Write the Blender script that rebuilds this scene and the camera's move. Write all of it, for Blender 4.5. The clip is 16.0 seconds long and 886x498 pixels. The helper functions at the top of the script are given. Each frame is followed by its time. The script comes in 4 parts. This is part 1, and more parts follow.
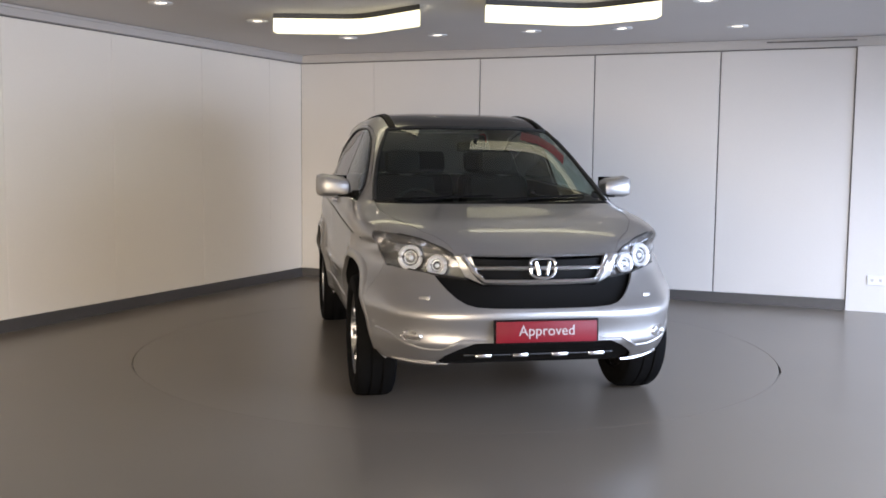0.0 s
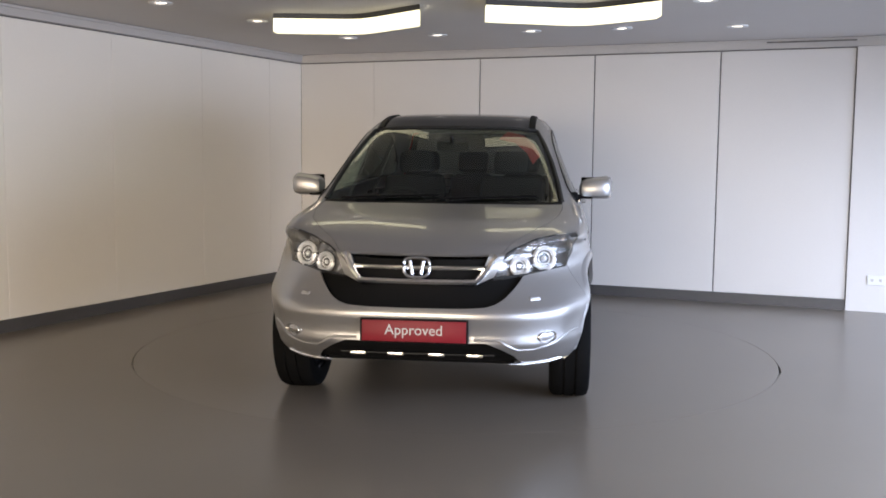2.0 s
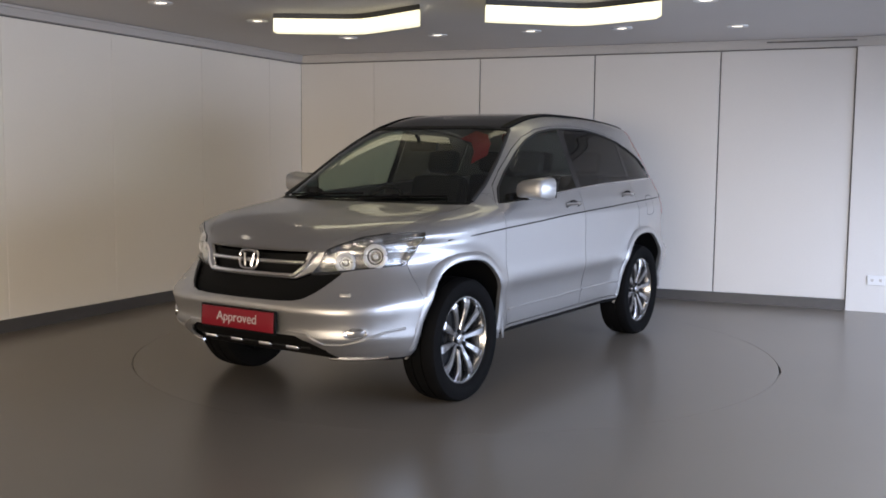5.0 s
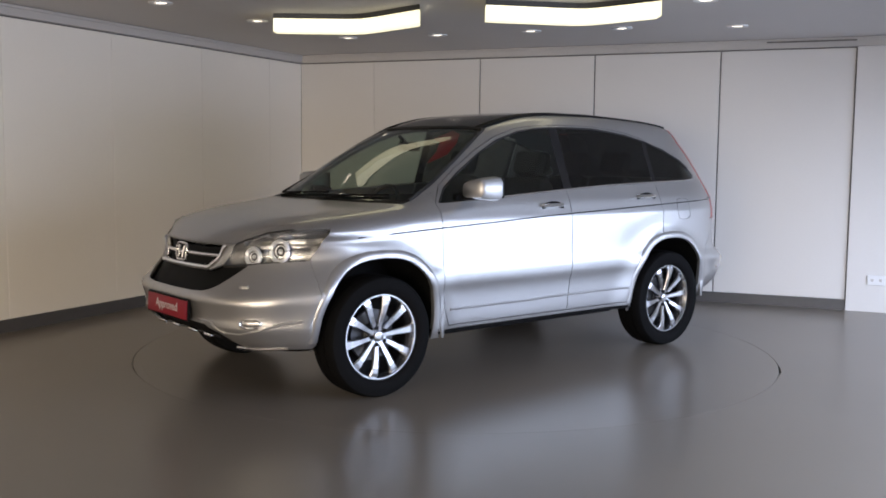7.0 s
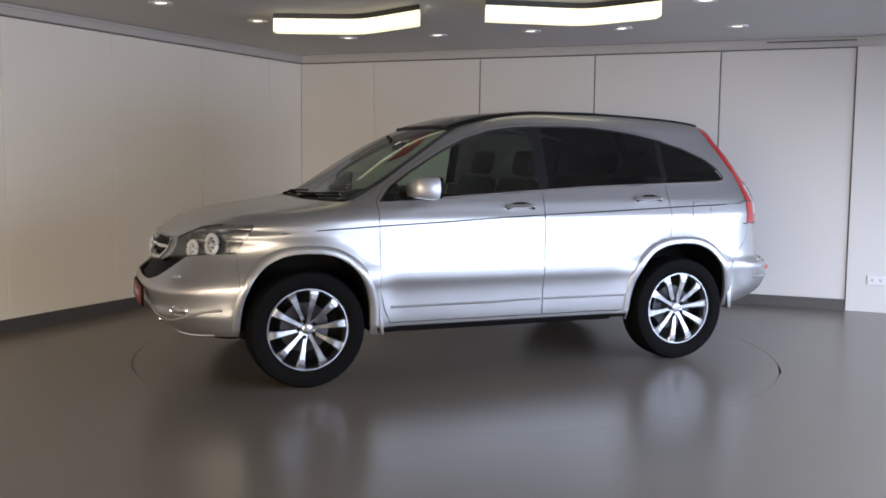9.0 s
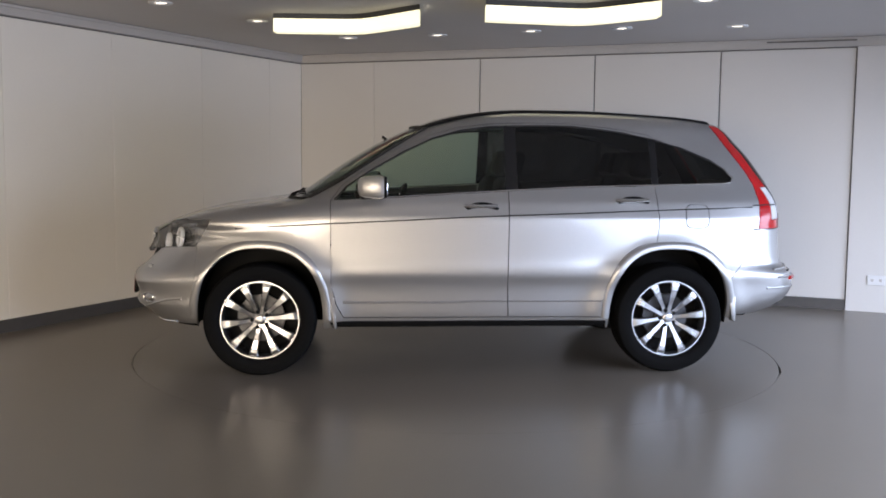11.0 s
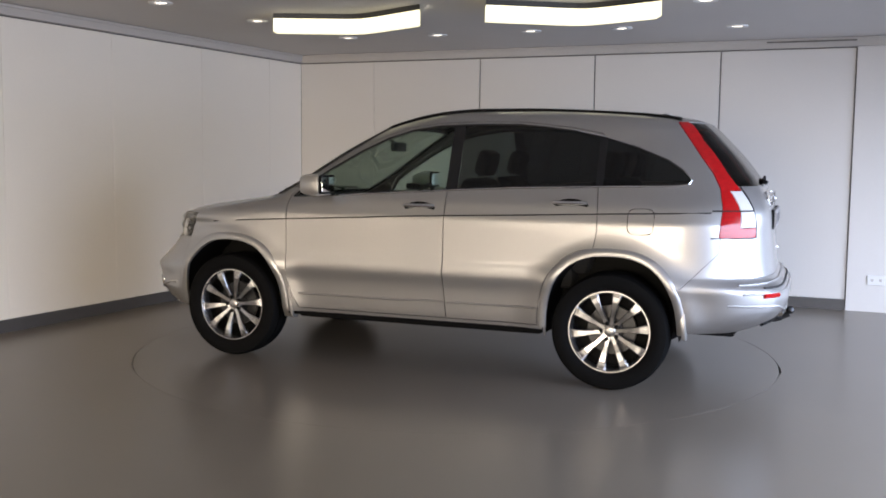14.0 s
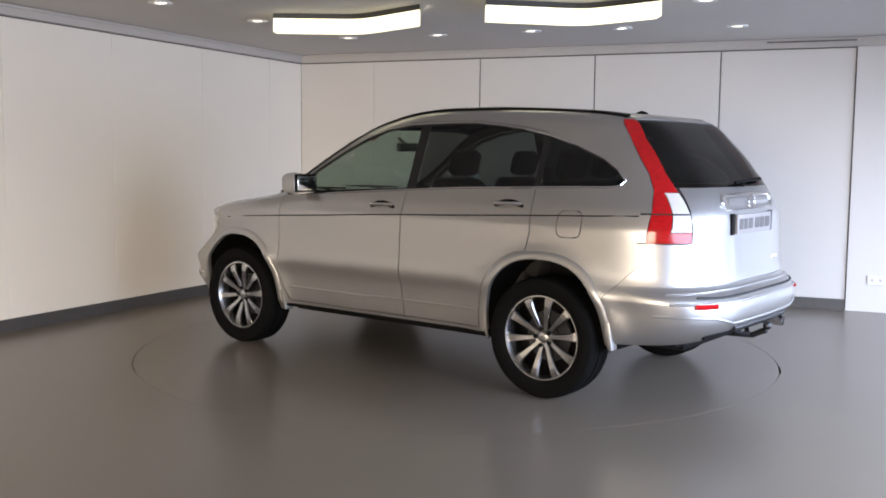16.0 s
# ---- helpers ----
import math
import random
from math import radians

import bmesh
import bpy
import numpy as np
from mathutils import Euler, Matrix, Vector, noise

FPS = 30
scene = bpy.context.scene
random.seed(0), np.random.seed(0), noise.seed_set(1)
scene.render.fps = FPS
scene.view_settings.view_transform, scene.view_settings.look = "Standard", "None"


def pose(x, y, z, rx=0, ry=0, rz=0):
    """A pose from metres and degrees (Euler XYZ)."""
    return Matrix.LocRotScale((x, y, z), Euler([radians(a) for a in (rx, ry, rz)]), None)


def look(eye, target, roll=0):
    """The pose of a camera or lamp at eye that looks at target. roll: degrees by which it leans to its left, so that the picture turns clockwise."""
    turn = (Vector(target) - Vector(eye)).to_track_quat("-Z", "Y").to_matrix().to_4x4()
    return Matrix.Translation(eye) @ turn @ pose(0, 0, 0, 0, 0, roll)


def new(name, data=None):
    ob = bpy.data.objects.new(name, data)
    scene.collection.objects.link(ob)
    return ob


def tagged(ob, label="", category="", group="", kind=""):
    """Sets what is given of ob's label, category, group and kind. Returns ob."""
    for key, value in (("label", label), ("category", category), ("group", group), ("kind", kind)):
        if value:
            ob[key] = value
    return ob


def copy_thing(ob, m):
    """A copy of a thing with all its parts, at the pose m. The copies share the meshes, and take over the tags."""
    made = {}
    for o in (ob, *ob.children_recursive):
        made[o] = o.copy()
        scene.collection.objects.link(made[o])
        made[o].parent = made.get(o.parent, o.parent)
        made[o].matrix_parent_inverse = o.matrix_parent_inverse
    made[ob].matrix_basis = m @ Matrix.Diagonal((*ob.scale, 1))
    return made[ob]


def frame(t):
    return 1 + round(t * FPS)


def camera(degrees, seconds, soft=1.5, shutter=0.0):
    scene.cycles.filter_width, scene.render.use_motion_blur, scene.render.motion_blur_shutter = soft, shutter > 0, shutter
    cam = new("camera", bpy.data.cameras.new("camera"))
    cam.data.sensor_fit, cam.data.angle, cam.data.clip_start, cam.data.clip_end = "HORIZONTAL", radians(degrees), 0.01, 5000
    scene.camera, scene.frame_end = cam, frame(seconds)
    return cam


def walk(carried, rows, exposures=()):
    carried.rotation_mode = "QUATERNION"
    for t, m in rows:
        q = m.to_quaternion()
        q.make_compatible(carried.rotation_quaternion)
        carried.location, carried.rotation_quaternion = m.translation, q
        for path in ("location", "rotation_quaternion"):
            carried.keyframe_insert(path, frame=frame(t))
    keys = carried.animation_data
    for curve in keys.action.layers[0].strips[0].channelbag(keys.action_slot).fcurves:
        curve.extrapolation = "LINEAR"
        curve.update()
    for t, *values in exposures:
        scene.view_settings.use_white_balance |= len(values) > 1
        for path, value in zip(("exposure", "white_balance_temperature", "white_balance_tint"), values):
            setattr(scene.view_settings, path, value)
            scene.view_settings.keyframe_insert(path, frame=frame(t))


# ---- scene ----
cam = camera(49.07, 16.0, soft=1.8)
EYE = pose(0, 0, 1.381, 84.583, 0, 0) @ pose(0, 0, 0, 0, 0, 0.56)
walk(cam, [(0, EYE), (16, EYE)], exposures=[(0, 0.41, 6400, 14), (1.5, 0.36, 6400, 14), (2.5, 0.27, 6400, 14), (4, 0.05, 6400, 14), (6.5, -0.02, 6400, 14), (12.5, -0.06, 6400, 14), (14, 0.16, 6400, 14), (15, 0.31, 6400, 14), (16, 0.46, 6400, 14)])

# ---- light ----
world = bpy.data.worlds.new("world")
scene.world = world
world.use_nodes = True
sky = world.node_tree.nodes.new("ShaderNodeTexSky")
sky.sky_type, sky.sun_disc = "NISHITA", False
sky.sun_elevation, sky.sun_rotation = radians(40), radians(200)
world.node_tree.links.new(sky.outputs[0], world.node_tree.nodes["Background"].inputs[0])
world.node_tree.nodes["Background"].inputs[1].default_value = 0.06

# room plan: the corner, and the ways along the two panelled walls
CORNER = Vector((-1.62, 11.10, 0))
ALONG = Vector((0.9273, -0.3743, 0)).normalized()   # back wall, away from the corner
SIDE = Vector((-0.4258, -0.9048, 0)).normalized()   # left wall, away from the corner
ROOM_W, ROOM_L, CEIL = 8.3, 14.6, 2.50
FAR_R = CORNER + ALONG * ROOM_W
BAY_A, BAY_B, BAY_H = 0.4, 7.5, 2.0             # the open vehicle door in the right wall


def lamp(name, size, size_y, power, colour, spread, m):
    data = bpy.data.lights.new(name, "AREA")
    data.shape, data.size, data.size_y, data.energy, data.color = "RECTANGLE", size, size_y, power, colour
    data.spread = radians(spread)
    ob = new(name, data)
    ob.matrix_world = m
    return ob


bay_mid = FAR_R + SIDE * ((BAY_A + BAY_B) / 2) + Vector((0, 0, BAY_H / 2))
lamp("bay_daylight", BAY_B - BAY_A - 0.1, BAY_H - 0.1, 345, (0.65, 0.77, 1.0), 142,
     look(bay_mid + ALONG * 0.25, bay_mid - ALONG * 3 - SIDE * 1.0 - Vector((0, 0, 2.7))))

SHOP_A, SHOP_B, SHOP_H = 0.5, 8.2, 2.1           # glazed front behind the camera
shop_mid = CORNER + SIDE * ROOM_L + ALONG * ((SHOP_A + SHOP_B) / 2) + Vector((0, 0, SHOP_H / 2 + .1))
lamp("front_daylight", SHOP_B - SHOP_A - 0.1, SHOP_H - 0.2, 365, (1.0, 0.85, 0.64), 90,
     look(shop_mid + SIDE * 0.25, CORNER + SIDE * 5.0 + ALONG * 0.3 - Vector((0, 0, 4.6))))

# ---- materials ----


def nodes_of(name):
    m = bpy.data.materials.new(name)
    m.use_nodes = True
    return m, m.node_tree.nodes, m.node_tree.links


def plain(name, colour, rough=0.5, metal=0.0, coat=0.0, grain=0.0, scale=30.0, bump=0.0, spec=0.5, emit=None, strength=0.0,
          stain=0.0, stain_scale=1.2, rough_var=0.0, stretch=(1, 1, 1)):
    """A principled surface with fine grain, broad stains and relief at real size."""
    m, n, l = nodes_of(name)
    p = n["Principled BSDF"]
    p.inputs["Roughness"].default_value, p.inputs["Metallic"].default_value = rough, metal
    p.inputs["Coat Weight"].default_value, p.inputs["Coat Roughness"].default_value = coat, 0.04
    p.inputs["Specular IOR Level"].default_value = spec
    p.inputs["Base Color"].default_value = (*colour, 1)
    if emit:
        p.inputs["Emission Color"].default_value, p.inputs["Emission Strength"].default_value = (*emit, 1), strength
    if grain or stain or bump or rough_var:
        co = n.new("ShaderNodeTexCoord")
        mp = n.new("ShaderNodeMapping")
        mp.inputs["Scale"].default_value = stretch
        mp.inputs["Location"].default_value = (0.31, 0.73, 0.37)
        l.new(co.outputs["Object"], mp.inputs[0])
        fine, broad = n.new("ShaderNodeTexNoise"), n.new("ShaderNodeTexNoise")
        fine.inputs["Scale"].default_value, fine.inputs["Detail"].default_value = scale, 6
        broad.inputs["Scale"].default_value, broad.inputs["Detail"].default_value = stain_scale, 4
        l.new(mp.outputs[0], fine.inputs[0]), l.new(mp.outputs[0], broad.inputs[0])
        add = n.new("ShaderNodeMath")
        add.operation = "MULTIPLY_ADD"
        l.new(fine.outputs[0], add.inputs[0])
        add.inputs[1].default_value = 2 * grain
        add.inputs[2].default_value = 1 - grain
        add2 = n.new("ShaderNodeMath")
        add2.operation = "MULTIPLY_ADD"
        l.new(broad.outputs[0], add2.inputs[0])
        add2.inputs[1].default_value = 2 * stain
        add2.inputs[2].default_value = -stain
        tot = n.new("ShaderNodeMath")
        tot.operation = "ADD"
        l.new(add.outputs[0], tot.inputs[0]), l.new(add2.outputs[0], tot.inputs[1])
        sc = n.new("ShaderNodeVectorMath")
        sc.operation = "SCALE"
        sc.inputs[0].default_value = colour
        l.new(tot.outputs[0], sc.inputs["Scale"])
        l.new(sc.outputs[0], p.inputs["Base Color"])
        if rough_var:
            rv = n.new("ShaderNodeMath")
            rv.operation = "MULTIPLY_ADD"
            l.new(broad.outputs[0], rv.inputs[0])
            rv.inputs[1].default_value, rv.inputs[2].default_value = 2 * rough_var, rough - rough_var
            l.new(rv.outputs[0], p.inputs["Roughness"])
        if bump:
            b = n.new("ShaderNodeBump")
            b.inputs["Strength"].default_value, b.inputs["Distance"].default_value = bump, 0.002
            l.new(fine.outputs[0], b.inputs["Height"]), l.new(b.outputs[0], p.inputs["Normal"])
    return m


def pane(name, tint, gloss=0.02):
    """Tinted car glass: clear behind, with a mirror gloss that grows at the edge."""
    m, n, l = nodes_of(name)
    n.remove(n["Principled BSDF"])
    tr, gl = n.new("ShaderNodeBsdfTransparent"), n.new("ShaderNodeBsdfGlossy")
    lw, pw, ma, mx = n.new("ShaderNodeLayerWeight"), n.new("ShaderNodeMath"), n.new("ShaderNodeMath"), n.new("ShaderNodeMixShader")
    tr.inputs[0].default_value = (*tint, 1)
    gl.inputs["Roughness"].default_value = gloss
    lw.inputs[0].default_value = 0.5
    pw.operation, ma.operation = "POWER", "MULTIPLY_ADD"
    pw.inputs[1].default_value, ma.inputs[1].default_value, ma.inputs[2].default_value = 5.0, 0.90, 0.06
    l.new(lw.outputs["Facing"], pw.inputs[0]), l.new(pw.outputs[0], ma.inputs[0])
    l.new(ma.outputs[0], mx.inputs[0]), l.new(tr.outputs[0], mx.inputs[1]), l.new(gl.outputs[0], mx.inputs[2])
    l.new(mx.outputs[0], n["Material Output"].inputs[0])
    return m


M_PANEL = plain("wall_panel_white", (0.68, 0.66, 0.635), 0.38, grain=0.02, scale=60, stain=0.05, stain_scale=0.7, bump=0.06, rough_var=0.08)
# left-wall copy of the boards, with warm light put into its lighter colour
M_PANEL_L = plain("wall_panel_warm_lit", (0.87, 0.82, 0.735), 0.38, grain=0.02, scale=60, stain=0.05, stain_scale=0.7, bump=0.06, rough_var=0.08)
M_BACKING = plain("joint_dark", (0.16, 0.15, 0.14), 0.8, grain=0.1)
M_WALL = plain("wall_paint", (0.70, 0.65, 0.58), 0.6, grain=0.03, stain=0.06)
M_CEIL = plain("ceiling_paint", (0.56, 0.53, 0.505), 0.7, grain=0.03, scale=80, stain=0.05, bump=0.05)
M_TRIM = plain("trim_paint", (0.50, 0.475, 0.45), 0.5, grain=0.03, stain=0.04)
M_SKIRT = plain("skirting_vinyl", (0.075, 0.072, 0.072), 0.45, grain=0.12, scale=25, stain=0.12)
# the broad blotches in both floor colours imitate blurred brown reflections
M_FLOOR = plain("floor_epoxy", (0.160, 0.138, 0.113), 0.28, spec=0.38, grain=0.02, scale=45, stain=0.15, stain_scale=0.7)
M_TABLE = plain("turntable_epoxy", (0.160, 0.138, 0.113), 0.275, spec=0.38, grain=0.02, scale=45, stain=0.15, stain_scale=0.7)
M_GLOW = plain("lamp_diffuser", (0.9, 0.9, 0.85), 0.5, emit=(1.0, 0.92, 0.56), strength=1.3)
M_DOWN = plain("downlight_lens", (0.9, 0.9, 0.88), 0.4, emit=(1.0, 0.86, 0.66), strength=3.5)
M_DARK = plain("lamp_dark_rim", (0.05, 0.05, 0.05), 0.5, grain=0.1)
M_WHITE = plain("white_plastic", (0.75, 0.75, 0.75), 0.4, grain=0.03)
M_OUT = plain("yard_concrete", (0.30, 0.29, 0.28), 0.85, grain=0.15, scale=8, stain=0.15, bump=0.3)

# ---- mesh helpers ----


def part(name, bm, material, parent=None, label="", smooth=True, m=None):
    """Link a bmesh as one mesh object under a thing or a part."""
    me = bpy.data.meshes.new(name)
    bmesh.ops.recalc_face_normals(bm, faces=bm.faces)
    bm.to_mesh(me)
    bm.free()
    for mat in (material if isinstance(material, (list, tuple)) else [material]):
        me.materials.append(mat)
    if smooth:
        me.polygons.foreach_set("use_smooth", [True] * len(me.polygons))
        me.set_sharp_from_angle(angle=radians(38))
    ob = new(name, me)
    ob.parent = parent
    if m is not None:
        ob.matrix_basis = m
    if label:
        tagged(ob, label)
    return ob


def box(bm, x0, x1, y0, y1, z0, z1, bevel=0.0, m=None):
    """A box, bevelled if asked, added to bm."""
    r = bmesh.ops.create_cube(bm, size=1)["verts"]
    for v in r:
        v.co = Vector((x0 + (v.co.x + .5) * (x1 - x0), y0 + (v.co.y + .5) * (y1 - y0), z0 + (v.co.z + .5) * (z1 - z0)))
    if m is not None:
        bmesh.ops.transform(bm, matrix=m, verts=r)
    if bevel:
        es = list({e for v in r for e in v.link_edges})
        bmesh.ops.bevel(bm, geom=es, offset=bevel, segments=2, affect="EDGES", profile=0.5)
    return bm


def lathe(bm, prof, n=48, axis="y", m=None):
    """Turn a profile of (radius, height) round an axis."""
    rings = []
    for r, hgt in prof:
        ring = []
        for i in range(n):
            a = 2 * math.pi * i / n
            co = (r * math.cos(a), hgt, r * math.sin(a)) if axis == "y" else (r * math.cos(a), r * math.sin(a), hgt)
            ring.append(bm.verts.new(co if m is None else m @ Vector(co)))
        rings.append(ring)
    for a, b in zip(rings, rings[1:]):
        for i in range(n):
            bm.faces.new((a[i], a[(i + 1) % n], b[(i + 1) % n], b[i]))
    return rings


def tube(bm, pts, r, n=8, flat=1.0, closed=False):
    """A round bar along points."""
    pts = [Vector(p) for p in pts]
    rings = []
    for i, p in enumerate(pts):
        a = pts[i - 1] if (i or closed) else p
        b = pts[(i + 1) % len(pts)] if (i + 1 < len(pts) or closed) else p
        d = (b - a).normalized()
        s = d.cross(Vector((0, 0, 1)))
        s = s.normalized() if s.length > 1e-4 else Vector((1, 0, 0))
        up = s.cross(d)
        rings.append([bm.verts.new(p + s * (r * math.cos(2 * math.pi * k / n)) + up * (r * flat * math.sin(2 * math.pi * k / n))) for k in range(n)])
    pairs = list(zip(rings, rings[1:])) + ([(rings[-1], rings[0])] if closed else [])
    for a, b in pairs:
        for k in range(n):
            bm.faces.new((a[k], a[(k + 1) % n], b[(k + 1) % n], b[k]))
    if not closed:
        bm.faces.new(rings[0]), bm.faces.new(rings[-1])
    return bm


def frame_at(origin, along):
    """x runs along a wall, y points out of its face to its left, z up."""
    return Matrix.Translation(origin) @ Matrix.Rotation(math.atan2(along.y, along.x), 4, "Z")


def solid(name, material, boxes, m=None, parent=None, label="", bevel=0.0):
    bm = bmesh.new()
    for b in boxes:
        box(bm, *b, bevel=bevel)
    return part(name, bm, material, parent, label, smooth=False, m=m)


# ---- the room ----
FB = frame_at(CORNER, ALONG)       # back wall: the room lies on its -y side
FL = frame_at(CORNER, SIDE)        # left wall: the room lies on its +y side
FRT = frame_at(FAR_R, SIDE)        # right wall: the room lies on its -y side

T_C = Vector((0.092, 7.007, 0))    # the turntable's axle
T_R = 2.245

gm = bmesh.new()
box(gm, -60, 60, -60, 60, -0.30, -0.10)
tagged(part("ground", gm, M_OUT, smooth=False), "plain grey concrete ground outside the building", "ground", kind="structure")


def floor_with_pit():
    """The floor slab with a round hole for the turntable."""
    bm = bmesh.new()
    a, b = CORNER - ALONG * 0.2 - SIDE * 0.2, FAR_R + ALONG * 0.2 - SIDE * 0.2
    c, d = b + SIDE * (ROOM_L + .4), a + SIDE * (ROOM_L + .4)
    n = 320
    inner, outer, low = [], [], []
    quad = [p.to_2d() for p in (a, b, c, d)]
    for i in range(n):
        w = Vector((math.cos(2 * math.pi * i / n), math.sin(2 * math.pi * i / n)))
        best = None
        for k in range(4):
            p, q = quad[k], quad[(k + 1) % 4]
            e = q - p
            den = w.x * e.y - w.y * e.x
            if abs(den) > 1e-9:
                o = p - T_C.to_2d()
                s, u = (o.x * e.y - o.y * e.x) / den, (o.x * w.y - o.y * w.x) / den
                if s > 0 and -1e-6 <= u <= 1 + 1e-6 and (best is None or s < best):
                    best = s
        # the joint is worn wider at its two sides
        off = math.degrees(math.atan2(w.y, abs(w.x))) + 18.7
        gap = .0015 + (.011 if w.x > 0 else .005) * math.exp(-(off / 5.5) ** 2)
        inner.append(bm.verts.new((T_C.x + w.x * (T_R + gap), T_C.y + w.y * (T_R + gap), 0)))
        low.append(bm.verts.new((T_C.x + w.x * (T_R + gap), T_C.y + w.y * (T_R + gap), -.04)))
        outer.append(bm.verts.new((T_C.x + w.x * best, T_C.y + w.y * best, 0)))
    for i in range(n):
        j = (i + 1) % n
        bm.faces.new((inner[i], inner[j], outer[j], outer[i]))
        bm.faces.new((inner[i], inner[j], low[j], low[i]))
    bm.faces.new(low)
    corner_of = [bm.verts.new((*q, 0)) for q in quad]
    for q in corner_of:
        near = sorted(range(n), key=lambda i: (outer[i].co - q.co).length)[:2]
        if abs(near[0] - near[1]) in (1, n - 1):
            bm.faces.new((outer[near[0]], outer[near[1]], q))
    return bm


tagged(part("floor", floor_with_pit(), M_FLOOR, smooth=False), "glossy grey epoxy-painted showroom floor", "floor", kind="structure")
ceiling_bm = bmesh.new()
box(ceiling_bm, -1.4, ROOM_W + 0.3, -ROOM_L - .9, 0.2, CEIL, CEIL + 0.2)
tagged(part("ceiling", ceiling_bm, M_CEIL, smooth=False, m=FB), "plain off-white painted ceiling", "ceiling", kind="structure")


def panelled(name, m, length, seams, out, label):
    """A backing wall with white boards whose joints stay open and dark. out: the side on which the room lies."""
    wall = solid(name, M_BACKING, [(-0.2, length, 0.02 if out < 0 else -0.22, 0.22 if out < 0 else -0.02, 0, CEIL)], m)
    tagged(wall, label, "wall", kind="structure")
    for a, b in zip(seams, seams[1:]):
        bm = bmesh.new()
        y = sorted((0.0, -0.018 * out))
        wide = (2.145, 3.366, 4.585) if out < 0 else ()
        box(bm, a + (0.006 if a in wide else 0.0012), b - (0.006 if b in wide else 0.0012), y[0], y[1], 0.10, 2.405, bevel=0.003)
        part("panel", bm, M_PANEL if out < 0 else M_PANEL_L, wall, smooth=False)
    return wall


back_seams = [0.0, 0.914, 2.145, 3.366, 4.585, 5.775]
left_seams = [0.0, 0.61, 1.73, 2.92, 4.06, 5.25, 6.44, 7.63, 8.82, 10.01, 11.2, 12.4, 13.6]
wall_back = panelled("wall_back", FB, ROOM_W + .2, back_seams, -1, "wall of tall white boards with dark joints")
wall_left = panelled("wall_left", FL, ROOM_L, left_seams, 1, "wall of tall white boards with thin joints, coloured as warmly lit")
# skirting and cornice, set proud of the boards
for nm, m, ln, s in (("baseboard", FB, 5.775, -1), ("baseboard", FL, ROOM_L, 1)):
    y = sorted((-0.015 * s, 0.012 * s))
    tagged(solid(nm, M_SKIRT, [(0.0, ln, *y, 0.0, 0.099)], m), "dark grey coved skirting", "baseboard", kind="structure")
for m, ln, s in ((FB, ROOM_W, -1), (FL, ROOM_L, 1)):
    bm = bmesh.new()
    y = sorted((-0.018 * s, 0.035 * s))
    box(bm, 0, ln, *y, 2.415, CEIL, bevel=0.006)
    y = sorted((-0.018 * s, 0.055 * s))
    box(bm, 0, ln, *y, 2.475, CEIL - .002, bevel=0.004)
    tagged(part("trim", bm, M_TRIM, smooth=False, m=m), "painted cornice under the ceiling", "trim", kind="structure")
# a dark strip set on the cornice draws the shade of a slot
tagged(solid("trim", M_BACKING, [(5.0, 5.775, -0.060, -0.054, 2.462, 2.476)], FB), "dark strip as the shade of a slot between cornice and ceiling", "trim", kind="structure")
tagged(solid("wall_pier", M_PANEL, [(5.785, ROOM_W, -0.022, 0.02, 0.0, 2.413)], FB), "flush white wall section without skirting", "wall", kind="structure")
# right wall with the vehicle opening, and the wall behind
tagged(solid("wall_right", M_WALL, [(-0.2, BAY_A, 0, 0.25, 0, CEIL), (BAY_B, ROOM_L, 0, 0.25, 0, CEIL), (BAY_A, BAY_B, 0, 0.25, BAY_H, CEIL)], FRT),
       "cream painted wall with a wide vehicle opening", "wall", kind="structure")
tagged(solid("wall_front", M_WALL, [(-0.4, SHOP_A, -0.2, 0, 0, CEIL), (SHOP_B, ROOM_W + 0.4, -0.2, 0, 0, CEIL), (SHOP_A, SHOP_B, -0.2, 0, SHOP_H + .1, CEIL), (SHOP_A, SHOP_B, -0.2, 0, 0, 0.1)], frame_at(CORNER + SIDE * ROOM_L, ALONG)),
       "plain cream painted wall with a wide shop window", "wall", kind="structure")

# ---- ceiling lights ----


def wave_lamp(near, label):
    """A bent light box under the ceiling: dark rim above, glowing diffuser below. near: its plan line on the room's far side."""
    base = new("ceiling_light")
    pts = [Vector((*p, 0)) for p in near]
    off = Vector((0.0, -1.0, 0)) * 0.16
    fine = []
    for i in range(17):
        t = i / 16
        seg = 0 if t < .55 else 1
        u = t / .55 if seg == 0 else (t - .55) / .45
        fine.append(pts[seg].lerp(pts[seg + 1], u))
    for _ in range(2):
        fine = [fine[0]] + [(fine[i - 1] + fine[i] * 2 + fine[i + 1]) / 4 for i in range(1, len(fine) - 1)] + [fine[-1]]
    base.location = (*sum(fine, Vector()).xy / len(fine), CEIL)
    o = base.location.copy()
    for nm, z0, z1, grow, mat in (("diffuser", -0.140, -0.040, 0.0, M_GLOW), ("rim", -0.040, -0.001, 0.012, M_DARK)):
        bm = bmesh.new()
        rows = []
        for p in fine:
            a, b = p - o + off * (1 + grow * 4), p - o - off * grow * 4
            rows.append([bm.verts.new((q.x, q.y, z)) for q, z in ((a, z0), (b, z0), (b, z1), (a, z1))])
        for r, s in zip(rows, rows[1:]):
            for k in range(4):
                bm.faces.new((r[k], r[(k + 1) % 4], s[(k + 1) % 4], s[k]))
        bm.faces.new(rows[0]), bm.faces.new(rows[-1])
        part(nm, bm, mat, base, smooth=False)
    return tagged(base, label, "ceiling light", "wave-shaped ceiling lights")


